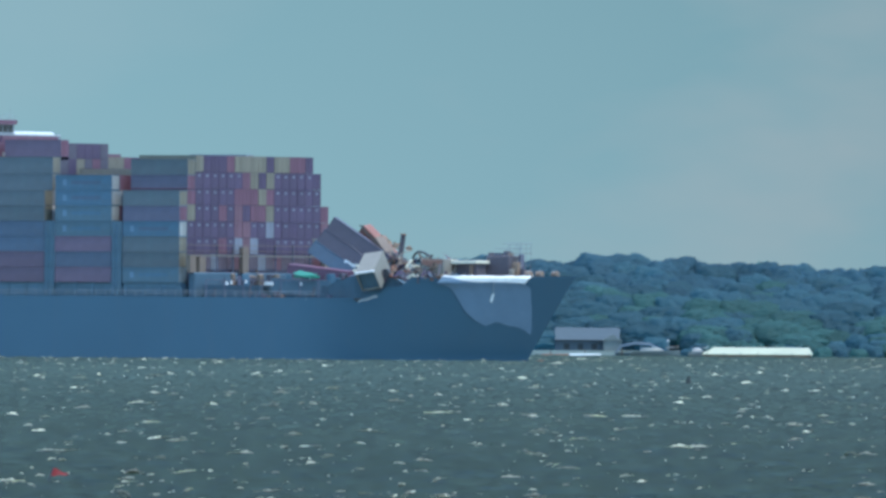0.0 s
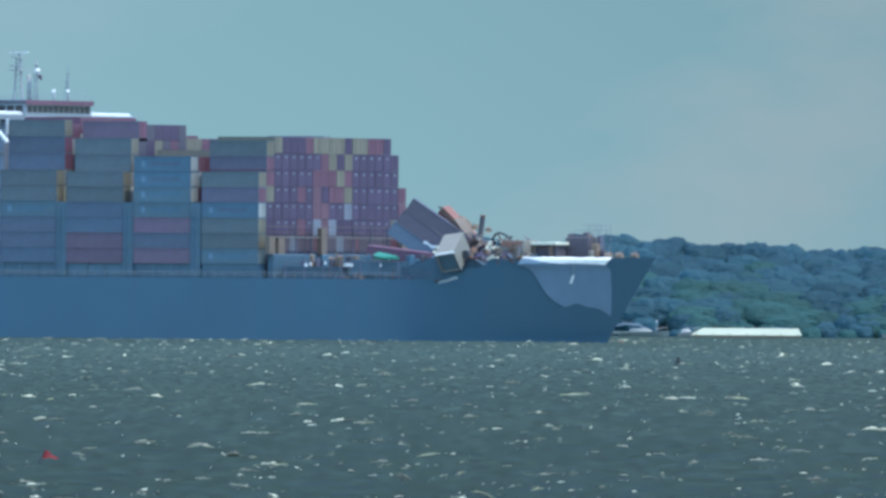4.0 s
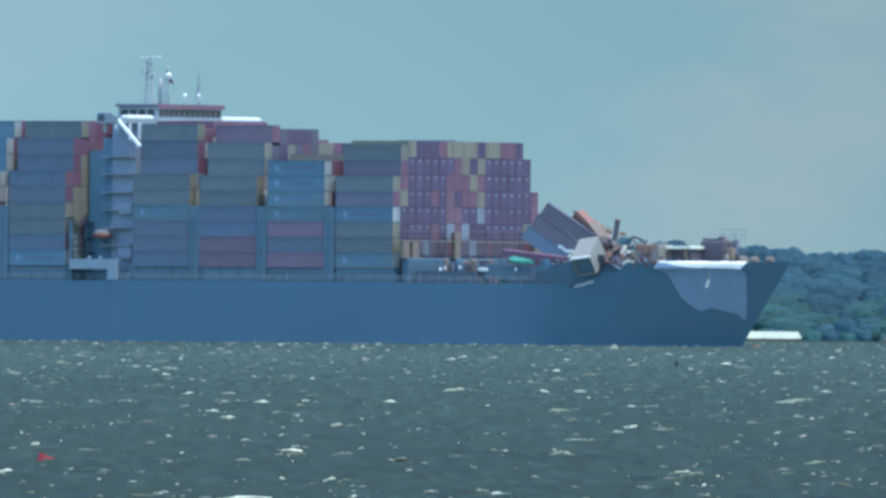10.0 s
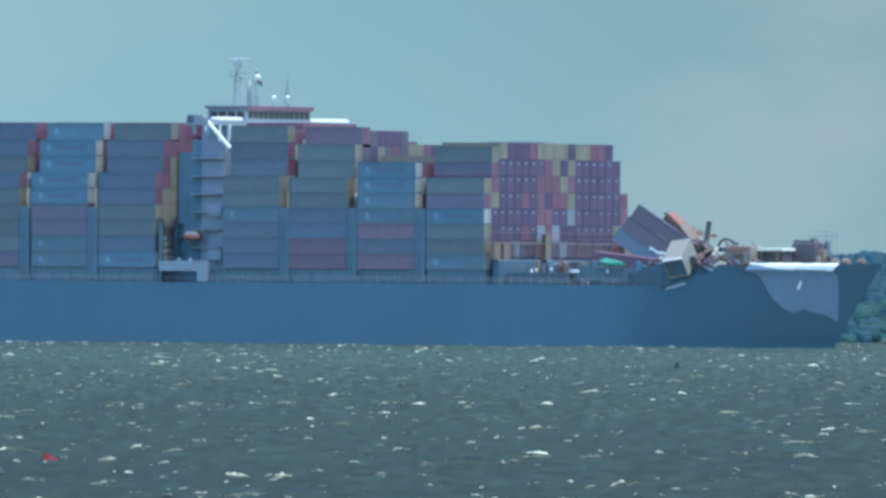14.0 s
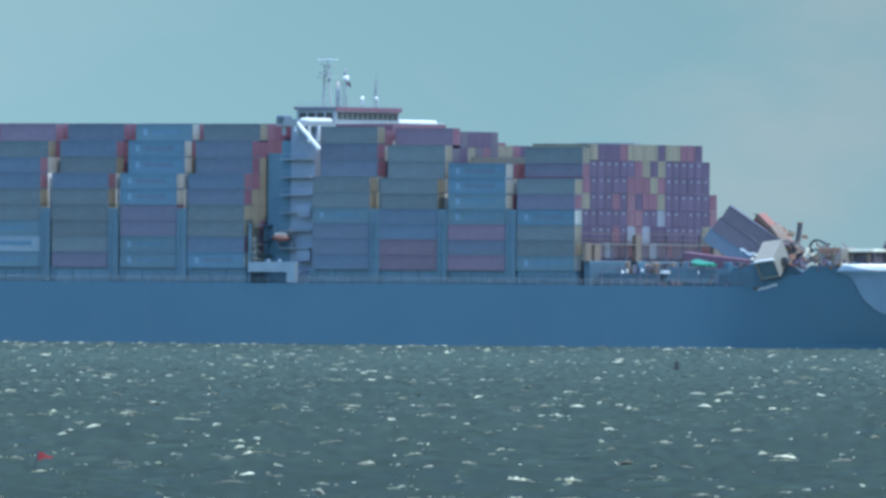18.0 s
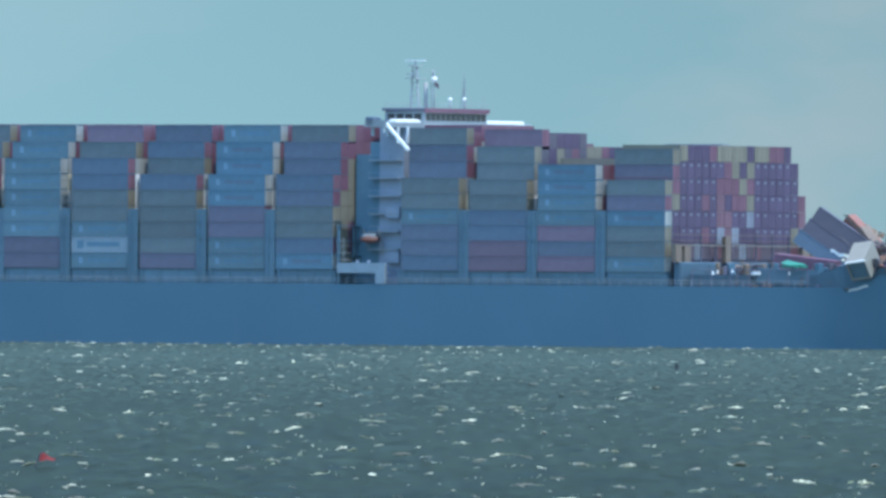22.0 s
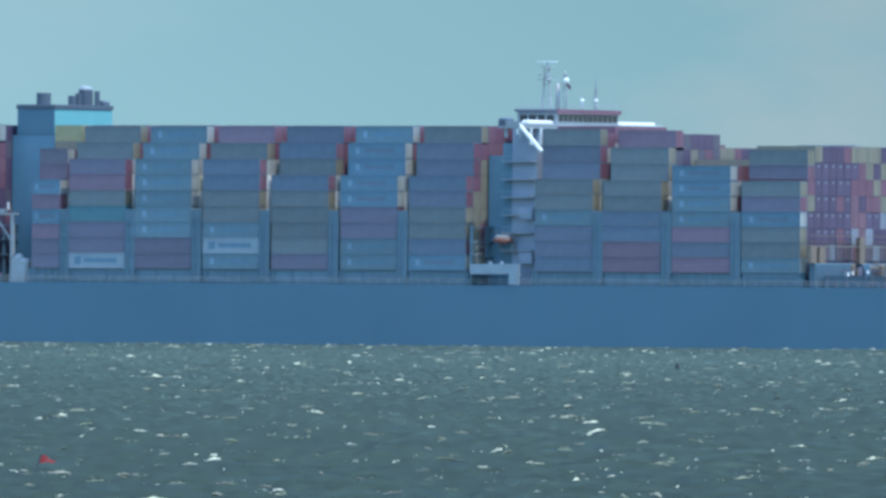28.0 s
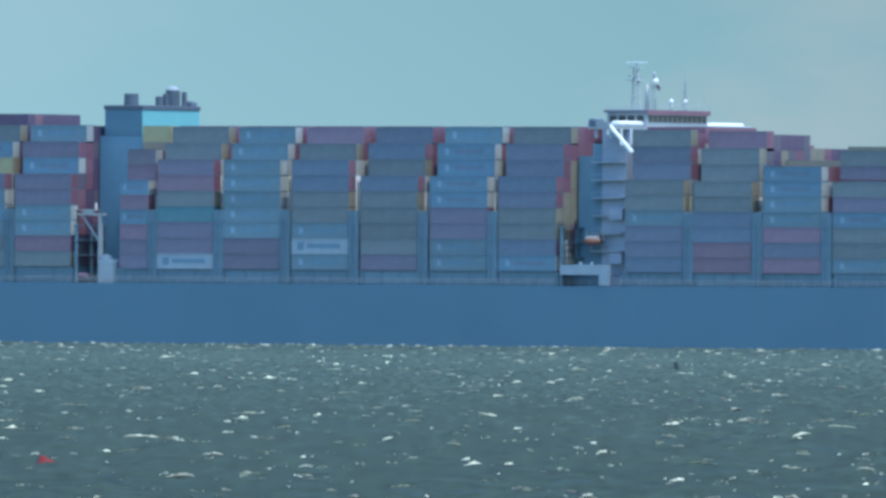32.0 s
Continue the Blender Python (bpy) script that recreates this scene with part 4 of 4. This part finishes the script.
    p2 = Shape().rod((20.0, 4.4, 42.6), (19.9, 4.4, 49.2), 0.26, "grey", 0.05, n=6).rod((19.0, 4.4, 42.6), (19.9, 4.4, 47.0), 0.06, "grey", n=4)
    for z in (45.0, 46.4, 47.6):
        p2.rod((19.5, 4.4, z), (20.3, 4.4, z), 0.06, "grey", n=4)
    part("signal_mast", p2, e, "slim grey signal mast")
    for x, y in ((18.0, 2.8), (20.1, 4.2)):
        part("satellite_dome", Shape().rod((x, y, 42.6), (x, y, 44.2), 0.2, "mast").dome((x, y, 44.5), 0.38, "white"), e, smooth=True)
    for x, y in ((12.8, -9.5), (13.6, -4), (18.5, 9), (20.5, 9.8), (19.0, -9)):
        part("whip_antenna", Shape().rod((x, y, 42.6), (x, y, 45.4), 0.04, "grey", 0.02, n=4), e)
    fl = Shape().grid([[(17.4 + 0.28 * i, 0.2 + 0.08 * math.sin(i * 1.5), 48.1 - 0.2 * j - 0.2 * i) for i in range(4)] for j in range(5)], "end_red")
    part("flag", fl, e, "small red signal flag", at=pose(-1.0, 0, -0.4))
    # lifeboat
    lb = new("lifeboat")
    lb.parent = e
    tagged(lb, "orange enclosed lifeboat with a pale top")
    hb = Shape()
    rings = []
    for i in range(11):
        u = i / 10
        k = math.sin(math.pi * (0.06 + 0.88 * u)) ** 0.5
        rings.append([(13.2 + 3.7 * u, -18.9 + 0.85 * k * math.cos(a), 19.2 + 0.7 * k * math.sin(a)) for a in [6.2832 * q / 12 for q in range(13)]])
    hb.grid(rings, "salmon", flip=True)
    part("lifeboat_shell", hb, lb, smooth=True)
    part("lifeboat_canopy", Shape().bevelbox(13.6, 16.5, -19.5, -18.3, 19.4, 20.1, "pale", 0.2), lb)
    dv = Shape()
    for x in (13.6, 16.8):
        dv.rod((x, -17.0, 17.2), (x, -18.8, 21.0), 0.14, "grey").rod((x, -18.8, 21.0), (x, -18.9, 20.1), 0.05, "grey")
    part("davit", dv, e)
    # boarding platform at the ship's side
    g = Shape().box(11.5, 21.7, -24.3, -23.6, 13.1, 14.9, "boxwhite").box(19.8, 21.7, -24.32, -23.6, 11.2, 13.1, "boxwhite").box(11.5, 21.7, -23.6, -20, 13.0, 13.2, "grey")
    for x in (15.6, 18.0):
        g.rod((x, -23.9, 14.9), (x, -23.9, 15.4), 0.3, "house")
    part("boarding_platform", g, e, "white bulwark of the boarding platform")
    st = Shape()
    for i in range(3):
        st.box(11.0, 12.6, -23.6, -21.4, 15.4 + 1.25 * i, 15.55 + 1.25 * i, "pale")
        st.rod((11.2, -23.5, 15.5 + 1.25 * i), (12.5, -23.5, 16.7 + 1.25 * i), 0.1, "pale", n=4)
    for x in (11.1, 12.5):
        st.rod((x, -23.5, 13), (x, -23.5, 19.2), 0.07, "pale", n=4)
    part("stair_tower", st, e, "white zigzag stair tower")


deckhouse()


# ---- funnel and provision crane ----
def funnel():
    e = new("funnel")
    e.parent = ship
    tagged(e, "cyan funnel casing with a black top and exhaust pipes")
    part("casing", Shape().bevelbox(-92.9, -84.6, -14.5, 4.5, 37.9, 42.7, "cyan", 0.12), e)
    # hull-blue sheet paints the shade on the funnel's side
    part("side_plating", Shape().box(-92.8, -84.7, -14.53, -14.5, 37.9, 42.68, "hull"), e, "dark blue sheet that colours the casing's side as shaded")
    part("engine_casing", Shape().box(-93.9, -84.65, -14.45, 4.45, 10.6, 37.9, "casing"), e, "blue engine casing")
    part("funnel_top", Shape().bevelbox(-93.05, -84.45, -14.65, 4.65, 42.7, 43.5, "soot", 0.1), e, "black band round the funnel top")
    for x, y, r_, h in ((-87.6, -13.0, 1.35, 2.1), (-87.5, -3.8, 0.75, 1.7), (-87.2, -2.2, 0.55, 2.2), (-88.0, 1.4, 1.35, 2.9), (-86.0, 2.2, 0.5, 2.6), (-86.0, 4.0 - 0.6, 0.9, 0.9)):
        x -= 0.5
        p = Shape().rod((x, y, 43.0), (x, y, 43.5 + h), r_, "soot", r_ * 0.98, n=14)
        p.rod((x, y, 43.5 + h), (x, y, 43.52 + h), r_ * 0.8, "rust", n=14)
        if h > 2.8:
            p.dome((x, y, 43.5 + h), r_ * 0.95, "grey", 0.6)
        part("exhaust_pipe", p, e)
    part("vent_hood", Shape().bevelbox(-87.5, -85, 2.6, 4.4, 43.45, 44.3, "soot", 0.25), e)
    c = new("provision_crane")
    c.parent = ship
    tagged(c, "grey provision crane beside the funnel")
    part("crane_post", Shape().rod((-89, -21.5, 10.6), (-89, -21.5, 23.6), 0.55, "grey", 0.45, n=10), c)
    part("crane_jib", Shape().box(-94.6, -88, -21.9, -21.1, 23.3, 23.7, "pale").box(-94.2, -89.5, -21.9, -21.1, 24.2, 24.4, "pale").box(-92.6, -90.4, -22.0, -21.0, 23.7, 24.2, "grey").rod((-93.0, -21.5, 23.3), (-89.2, -21.5, 18.5), 0.2, "grey").rod((-90.0, -21.5, 24.4), (-90, -21.5, 25.6), 0.18, "white"), c)
    part("crane_base", Shape().bevelbox(-88.8, -84.8, -23.0, -20.5, 10.6, 15.4, "grey", 0.5).dome((-87.2, -22, 15.2), 1.1, "grey"), c)
    part("winch", Shape().rod((-93.5, -22.5, 12.3), (-91.0, -22.5, 12.3), 0.5, "red"), c)


funnel()


# ---- wrecked foredeck ----
def wreck():
    r = random.Random(31)
    # three containers toppled forward, another flat beneath them
    for i, (c, dz) in enumerate((("dark", 0.0), ("plum", 2.62), ("plum", 5.24))):
        m = pose(99.0, -10.5, 19.2, 0, 34, 22) @ Matrix.Translation((0.25 * i, 0.1 * i, dz))
        ob = new("container", container_mesh(12.19, 2.6, c, ""))
        ob.parent = ship
        ob.matrix_basis = m
        tagged(ob, "toppled container leaning on the foredeck")
    for x, y, z, c, ang in ((98.0, -20.6, 11.9, "steel", (0, 2, 3)), (99.0, -17.0, 14.4, "end_red", (3, 6, 6))):
        ob = new("container", container_mesh(12.19, 2.6, c, ""))
        ob.parent = ship
        ob.matrix_basis = pose(x, y, z, *ang)
        tagged(ob, "dark crushed container lying on the foredeck")
    for c, loc, ang, ln, ht in (("salmon", (104.2, -2.2, 22.6), (6, 41, 4), 8.0, 1.9), ("rust", (107.2, -1.2, 21.4), (-8, 52, 10), 5.2, 1.6), ("buff", (108.4, -4.2, 21.1), (10, 50, 0), 4.4, 1.3)):
        ob = new("container", container_mesh(ln, ht, c, ""))
        ob.parent = ship
        ob.matrix_basis = pose(*loc, *ang)
        tagged(ob, "crushed container standing on its end in the wreckage")
    for i in range(7):
        q = pose(113.4 + r.uniform(-1.0, 1.6), -4.6 + r.uniform(-1, 1.5), 21.6 - 0.5 * i, r.uniform(-40, 40), r.uniform(20, 80), r.uniform(-30, 30))
        torn = Shape().add([Vector((0.35 * u, 0.5 * v, r.gauss(0, 0.15))) for v in range(3) for u in range(4)], [(k, k + 1, k + 5, k + 4) for k in (0, 1, 2, 4, 5, 6)], "tan")
        part("torn_sheet", torn, ship, at=q)
    part("torn_strip", Shape().grid([[(107.0 + 0.65 * i, -10.6, 17.3 - 0.2 * i + 0.55 * j + 0.22 * math.sin(1.7 * i)) for i in range(7)] for j in (0, 0.5, 1)], "white"), ship, "white torn edge of a container")
    # pale open container hanging nose-down over the rail
    o = Shape()
    w, d, h, k = 3.7, 6.2, 3.9, 0.14
    outer = [(x, y, z) for y in (0, d) for x, z in ((-w / 2, 0), (w / 2, 0), (w / 2, h), (-w / 2, h))]
    inner = [(x, y, z) for y in (0, 0.6) for x, z in ((-w / 2 + k, k), (w / 2 - k, k), (w / 2 - k, h - k), (-w / 2 + k, h - k))]
    ring = [(i, (i + 1) % 4) for i in range(4)]
    o.add(outer + inner, [(i, j, 4 + j, 4 + i) for i, j in ring] + [(7, 6, 5, 4)] + [(8 + i, 8 + j, j, i) for i, j in ring] + [(12 + i, 12 + j, 8 + j, 8 + i) for i, j in ring], "cream")
    o.f.append((12, 13, 14, 15))
    o.k.append(o.mat("steel"))
    pale = part("container", o, ship, "pale open container hanging nose-down over the rail", at=pose(120.9, -22.6, 12.5, 35, -8, 9))
    part("door_header", Shape().box(-w / 2 - 0.03, w / 2 + 0.03, -0.1, 0.12, h - 0.3, h + 0.04, "white"), pale)
    part("bent_plate", Shape().grid([[(119.2 + 0.8 * i, -24.3 - 0.15 * math.sin(i), 10.2 + 0.2 * i + 0.2 * j + 0.1 * math.sin(2.0 * i)) for i in range(6)] for j in range(3)], "pale"), ship, "bent white plate hanging on the hull side")
    # post
    p = Shape().rod((117.2, -9.0, 14.0), (118.5, -9.0, 22.4), 0.5, "rustbrown", 0.46, n=10).rod((118.5, -9.0, 22.3), (118.52, -9.0, 22.5), 0.52, "rust", n=10)
    part("broken_post", p, ship, "broken dark mast post")
    part("crumpled_sheet", Shape().grid([[(126.8 - 0.42 * i + 0.5 * j, -6.5 + 0.5 * j, 17.6 + 0.42 * i * (1 - 0.3 * j) + 0.08 * math.sin(3.0 * i + j)) for i in range(5)] for j in range(3)], "rustbrown"), ship, "dark spike of torn steel sheet")
    # arch of bent steel
    a = Shape()
    pts = [(121.6 + 2.3 * math.cos(math.pi * (1 - i / 9)), -7.0 - 0.2 * i, 18.1 + 1.2 * math.sin(math.pi * i / 9) + 0.12 * math.sin(5.0 * i)) for i in range(10)]
    for q, w in zip(pts, pts[1:]):
        a.rod(q, w, 0.2, "black", n=6)
    part("bent_frame", a, ship, "arched bent dark steel frame")
    # scraps: torn sheets, beams and bars
    keys = ("rustwash", "cream", "buff", "black", "cream", "roofwhite", "soot", "maroon", "cream", "rustbrown", "buff", "tan", "rustwash", "rustbrown", "wine")
    for i in range(230):
        x = r.uniform(114.2, 126) if i % 5 else r.uniform(124, 131)
        y = r.uniform(-20.5, -4)
        z = 14.6 + r.uniform(0, 1) ** 1.5 * max(0.8, 5.6 - abs(x - 116.5) * 0.42) * min(1.0, 0.3 + (y + 20.5) / 9)
        s = Shape()
        k = r.choice(keys)
        m = pose(x, y, z, r.uniform(-60, 60), r.uniform(-60, 60), r.uniform(0, 180))
        if i % 3 == 0:
            s.rod((0, 0, 0), (r.uniform(1.5, 4), r.uniform(-0.3, 0.3), 0), r.uniform(0.06, 0.16), k, n=5)
        else:
            w, h = r.uniform(0.4, 1.9), r.uniform(0.3, 1.2)
            s.grid([[(w * u / 3, h * v / 3, r.gauss(0, 0.16)) for u in range(4)] for v in range(4)], k)
        part("debris_scrap", s, ship, at=m)
    for i in range(46):
        k = r.choice(("black", "rustbrown", "rustbrown", "cream", "tan", "roofwhite", "soot"))
        u = r.uniform(-1, 1)
        m = pose(121.7 + 2.4 * u, r.uniform(-9.5, -6), r.uniform(15.8, 17.6 + 1.4 * (1 - u * u)), r.uniform(-60, 60), r.uniform(-50, 50), r.uniform(0, 180))
        w, h = r.uniform(0.4, 1.5), r.uniform(0.25, 0.8)
        part("debris_scrap", Shape().grid([[(w * a_ / 3, h * b_ / 2, r.gauss(0, 0.14)) for a_ in range(4)] for b_ in range(3)], k), ship, at=m)
    for i in range(3):
        part("torn_strip", Shape().grid([[(105.0 + 0.8 * j + 0.55 * i, -2.9 - 0.2 * i, 23.9 - 0.72 * j - 0.15 * i + q * 0.28 + 0.12 * math.sin(2.2 * j + i)) for j in range(8)] for q in (0, 1)], ("cream", "tan", "rustwash")[i]), ship, "torn strip of container wall")
    # heap that carries the scraps
    h = Shape()
    h.grid([[(111 + 1.1 * i, -22.0 + 2.3 * j + 0.42 * max(0, 1.1 * i - 5) * (1 - j / 10), 13.0 + 3.2 * math.sin(math.pi * min(1, i / 14)) * (0.7 + 0.5 * noise.noise(Vector((i * 0.5, j * 0.6, 3)))) ) for i in range(15)] for j in range(11)], "hull_scorched")
    h.grid([[(111 + 1.1 * i, -22.05 + 0.42 * max(0, 1.1 * i - 5) + 0.9 * (j == 0), (11.0, 13.0 + 3.0 * math.sin(math.pi * min(1, i / 14)) * (0.7 + 0.5 * noise.noise(Vector((i * 0.5, 0, 3)))))[j]) for i in range(15)] for j in range(2)], "hull_scorched")
    part("crushed_plating", h, ship, "heap of crushed scorched steel on the foredeck")
    # standing boxes on the forecastle
    store = part("deck_store", Shape().bevelbox(122.4, 127.3, -9.2, -4.6, 14.4, 18.1, "cream", 0.12), ship, "pale deck store with rust spreading from its top")
    part("rust_stain", Shape().grid([[(122.5 + 0.4 * i, -9.215, 18.0 - j * (0.28 + 0.5 * abs(noise.noise(Vector((i * 0.9, 3, 1)))))) for i in range(12)] for j in range(4)], "rustwash"), store, "rust run down from the roof edge")
    for x in (124.0, 125.6):
        part("door_batten", Shape().box(x, x + 0.1, -9.25, -9.19, 14.5, 17.2, "buff"), store)
    st = Shape().bevelbox(127.6, 132.2, -6.2, -3.0, 14.6, 17.3, "rustbrown", 0.1).box(131.0, 131.5, -6.7, -6.2, 14.6, 17.2, "tan").box(127.7, 128.0, -6.7, -6.2, 14.6, 17.2, "cream")
    part("deck_store", st, ship, "brown-grey deck store under a cream flat roof")
    part("store_roof", Shape().bevelbox(126.9, 132.9, -7.0, -2.5, 17.32, 17.85, "roofwhite", 0.12, pose(0, 0, -2.3, 0, -1.0, 0)), ship, "flat cream-white roof, slightly tilted")
    dark = part("deck_store", Shape().bevelbox(131.6, 136.6, -2.4, 2.4, 14.6, 18.8, "rustbrown", 0.2).box(136.6, 136.66, 0.4, 2.0, 15, 18.4, "maroon"), ship, "dark brown steel deck store with gear on its roof")
    for x, w, h, k in ((131.8, 0.7, 0.5, "rustbrown"), (133.2, 1.3, 0.45, "soot"), (135.1, 0.9, 0.8, "rustbrown"), (136.0, 0.5, 0.35, "tan")):
        part("roof_gear", Shape().bevelbox(x, x + w, -2.0, -0.6, 18.8, 18.8 + h, k, 0.1), dark)
    for x, y, w, h, k in ((137.3, -2.6, 1.3, 2.6, "tan"), (138.8, -2.2, 0.9, 1.5, "rustbrown"), (137.2, -3.4, 0.7, 1.4, "cream"), (139.6, -1.6, 0.6, 1.1, "cream")):
        part("deck_locker", Shape().bevelbox(x, x + w, y, y + 0.9, 14.6, 15.0 + h, k, 0.12), ship, "rusty deck locker")
    part("mast_stump", Shape().rod((137.6, 0, 14.5), (137.6, 0, 19.0), 0.5, "maroon", n=10), ship, "brown foremast stump")
    frame_base = Shape()
    for y in (-1.5, 1.5):
        frame_base.box(134.6, 138.8, y - 0.12, y + 0.12, 14.7, 15.0, "grey")
    scaffold = part("scaffold", frame_base, ship, "thin grey scaffold round the foremast")
    for y in (-1.5, 1.5):
        for x in (134.8, 136.2, 137.6, 138.6):
            part("scaffold_post", Shape().rod((x, y, 15), (x, y, 21.0 if x > 135 else 19.6), 0.045, "grey", n=4), scaffold)
        for z in (17.0, 19.2, 20.0, 20.9):
            part("scaffold_rail", Shape().rod((133.0 if z == 20.0 else 134.6, y, z), (138.8, y, z), 0.045, "grey", n=4), scaffold)
    for i in range(3):
        part("scaffold_brace", Shape().rod((134.8 + 1.3 * i, -1.5, 17.0), (136.1 + 1.3 * i, -1.5, 20.9), 0.04, "grey", n=4), scaffold)
    for x, y in ((141.5, -3.5), (142.8, -2.0), (144.6, 0.3)):
        w = Shape().rod((x - 0.6, y, 15.5), (x + 0.6, y, 15.5), 0.55, "buff", n=10).box(x - 0.8, x + 0.8, y - 0.6, y + 0.6, 14.7, 15.2, "buff").rod((x, y, 15.3), (x + 0.2, y, 16.3), 0.12, "cream")
        part("mooring_winch", w, ship, "buff mooring winch")
    tr = Shape()
    for x, y in ((121.5, -20.5), (122.6, -20.2)):
        tr.rod((x, y, 15.4), (x, y - 0.7, 15.4), 0.85, "black", n=12)
    part("marker_float", Shape().dome((123.6, -20.4, 15.0), 0.36, "salmon"), ship, "small red float by the tarpaulin", smooth=True)
    part("rubber_fender", tr, ship, "black rubber fenders on the rail")
    # clutter of the cleared bays
    part("green_tarpaulin", Shape().grid([[(103.2 + 0.65 * i, -19.0 - 1.2 * j, 15.9 - 0.3 * j + 0.25 * noise.noise(Vector((i * 0.7, j, 1))) - 0.12 * i) for i in range(7)] for j in range(3)], "green").box(103.4, 107.6, -21.2, -19.2, 14.5, 15.0, "green"), ship, "green tarpaulin thrown over the wreckage")
    hc = Shape().box(84, 96, -21, 21, 10.4, 13.2, "coaming").box(97.5, 110, -20, 20, 10.4, 13.2, "coaming")
    part("hatch_cover", hc, ship, "dark blue steel hatch covers")
    for i in range(60):
        x, y = 112 - 27 * r.uniform(0, 1) ** 1.6, r.uniform(-22.5, -12)
        k = r.choice(("rustbrown", "maroon", "tan", "maroon", "hull", "soot", "soot", "rustbrown", "buff"))
        w, h = r.uniform(0.4, 1.6), r.uniform(0.5, 2.2)
        s = Shape()
        if i % 3:
            s.bevelbox(-w / 2, w / 2, -0.5, 0.5, 0, h, k, 0.08)
        else:
            s.rod((0, 0, 0), (0.2, 0, h + 0.8), 0.12, k, n=6).rod((-0.6, 0, h * 0.7), (0.8, 0, h * 0.7), 0.08, k, n=5)
        part("deck_gear", s, ship, at=pose(x, y, 13.2 if abs(y) < 20 else 10.4, r.uniform(-8, 8), r.uniform(-10, 10), r.uniform(0, 90)))
    for x, y, z, w in ((88.2, -20.6, 13.2, 0.7), (89.6, -20.9, 13.4, 0.4), (92.6, -20.8, 13.6, 0.5), (96.6, -20.6, 13.2, 1.6), (98.0, -20.9, 13.2, 0.8), (104.5, -21.0, 13.2, 0.5)):
        part("white_sack", Shape().grid([[(x + w * i / 3, y + 0.12 * math.sin(2.0 * i + j), z + 0.75 * j / 2 - 0.2 * abs(i - 1.4) * (j > 0)) for i in range(4)] for j in range(3)], "white"), ship, "white sacking left on the hatch")
    for x in (86, 90, 94, 98, 102, 106, 110):
        part("cargo_post", Shape().rod((x, -23.2, 10.6), (x, -23.2, 14.2), 0.1, "maroon", n=5), ship)
    part("guard_rail", Shape().rod((86, -23.2, 14.1), (110, -23.2, 14.1), 0.06, "maroon", n=5), ship)


wreck()


# ======================= marks on the water =======================
def flag_buoy():
    e = tagged(new("flag_buoy"), "red flag on a dark leaning pole floating on the water", "buoy")
    part("pole", Shape().rod((-0.24, 0, -0.35), (0.10, 0, 0.66), 0.036, "black", n=6), e)
    f = Shape()
    rows = []
    for i in range(9):
        u = i / 8
        k = (1 - u) ** 0.5
        rows.append([(0.08 + 0.60 * u - 0.06 * (1 - v), 0.05 * math.sin(5 * u), 0.50 - 0.08 * u + (0.13 * k + 0.04 * math.sin(7 * u)) * v - 0.05 * u) for v in (-0.9, -0.3, 0.3, 1.0)])
    f.grid(rows, "redflag")
    sol = part("flag", f, e, "red cloth flag")
    sol.modifiers.new("thickness", "SOLIDIFY").thickness = 0.01
    part("float", Shape().dome((-0.15, 0, -0.25), 0.18, "black"), e, smooth=True)
    return e


flag = flag_buoy()


def channel_buoy():
    e = tagged(new("buoy"), "small dark float bobbing on the water", "buoy")
    part("float", Shape().rod((0, 0, -0.5), (0, 0, 0.06), 0.27, "tar", 0.30, n=12).dome((0, 0, 0.05), 0.30, "tar", 1.0), e, smooth=True)
    part("topmark", Shape().rod((0, 0, 0.2), (0, 0, 0.60), 0.24, "tar", 0.16, n=10), e)
    return e


buoy = channel_buoy()


# ======================= what moves =======================
# seconds, ship's way in picture pixels, fitted to the camera's view; scaled below, with heading
WAY = [(0.0, -224.0), (5.5, -11.0), (9.0, 123.5), (13.0, 280.0), (19.0, 514.5), (23.0, 669.5), (28.0, 863.5), (32.0, 1021.0)]


def motions():
    walk(ship, [(t, pose((p - 784) / 9.8, 3600, 0, 0, 0, -33.55 + 0.035 * t)) for t, p in WAY])
    r = random.Random(77)
    walk(water_a, [(t, pose(2.5 * (t - 16), -0.9 * (t - 16), 0.03 * math.sin(t * 2.3))) for t in range(0, 33, 1)])
    walk(water_b, [(t, pose(1.1 * (t - 16), -0.5 * (t - 16), 0.03 * math.sin(t * 2.9 + 1))) for t in range(0, 33, 1)])
    rows = []
    for i in range(65):
        t = i * 0.5
        rows.append((t, pose(-14.85 + 0.07 * math.sin(t * 3.7) + r.uniform(-0.05, 0.05), 735, 0.05 * math.sin(t * 2.9) + 0.06, 0, r.uniform(-7, 7), 10 * math.sin(t * 1.3))))
    walk(flag, rows)
    walk(buoy, [(t, pose(25.2 + 0.06 * math.sin(t * 1.7), 2140, 0.30 + 0.10 * math.sin(t * 2.2), 0, 8 * math.sin(t * 1.9), 0)) for t in range(0, 33, 1)])


motions()
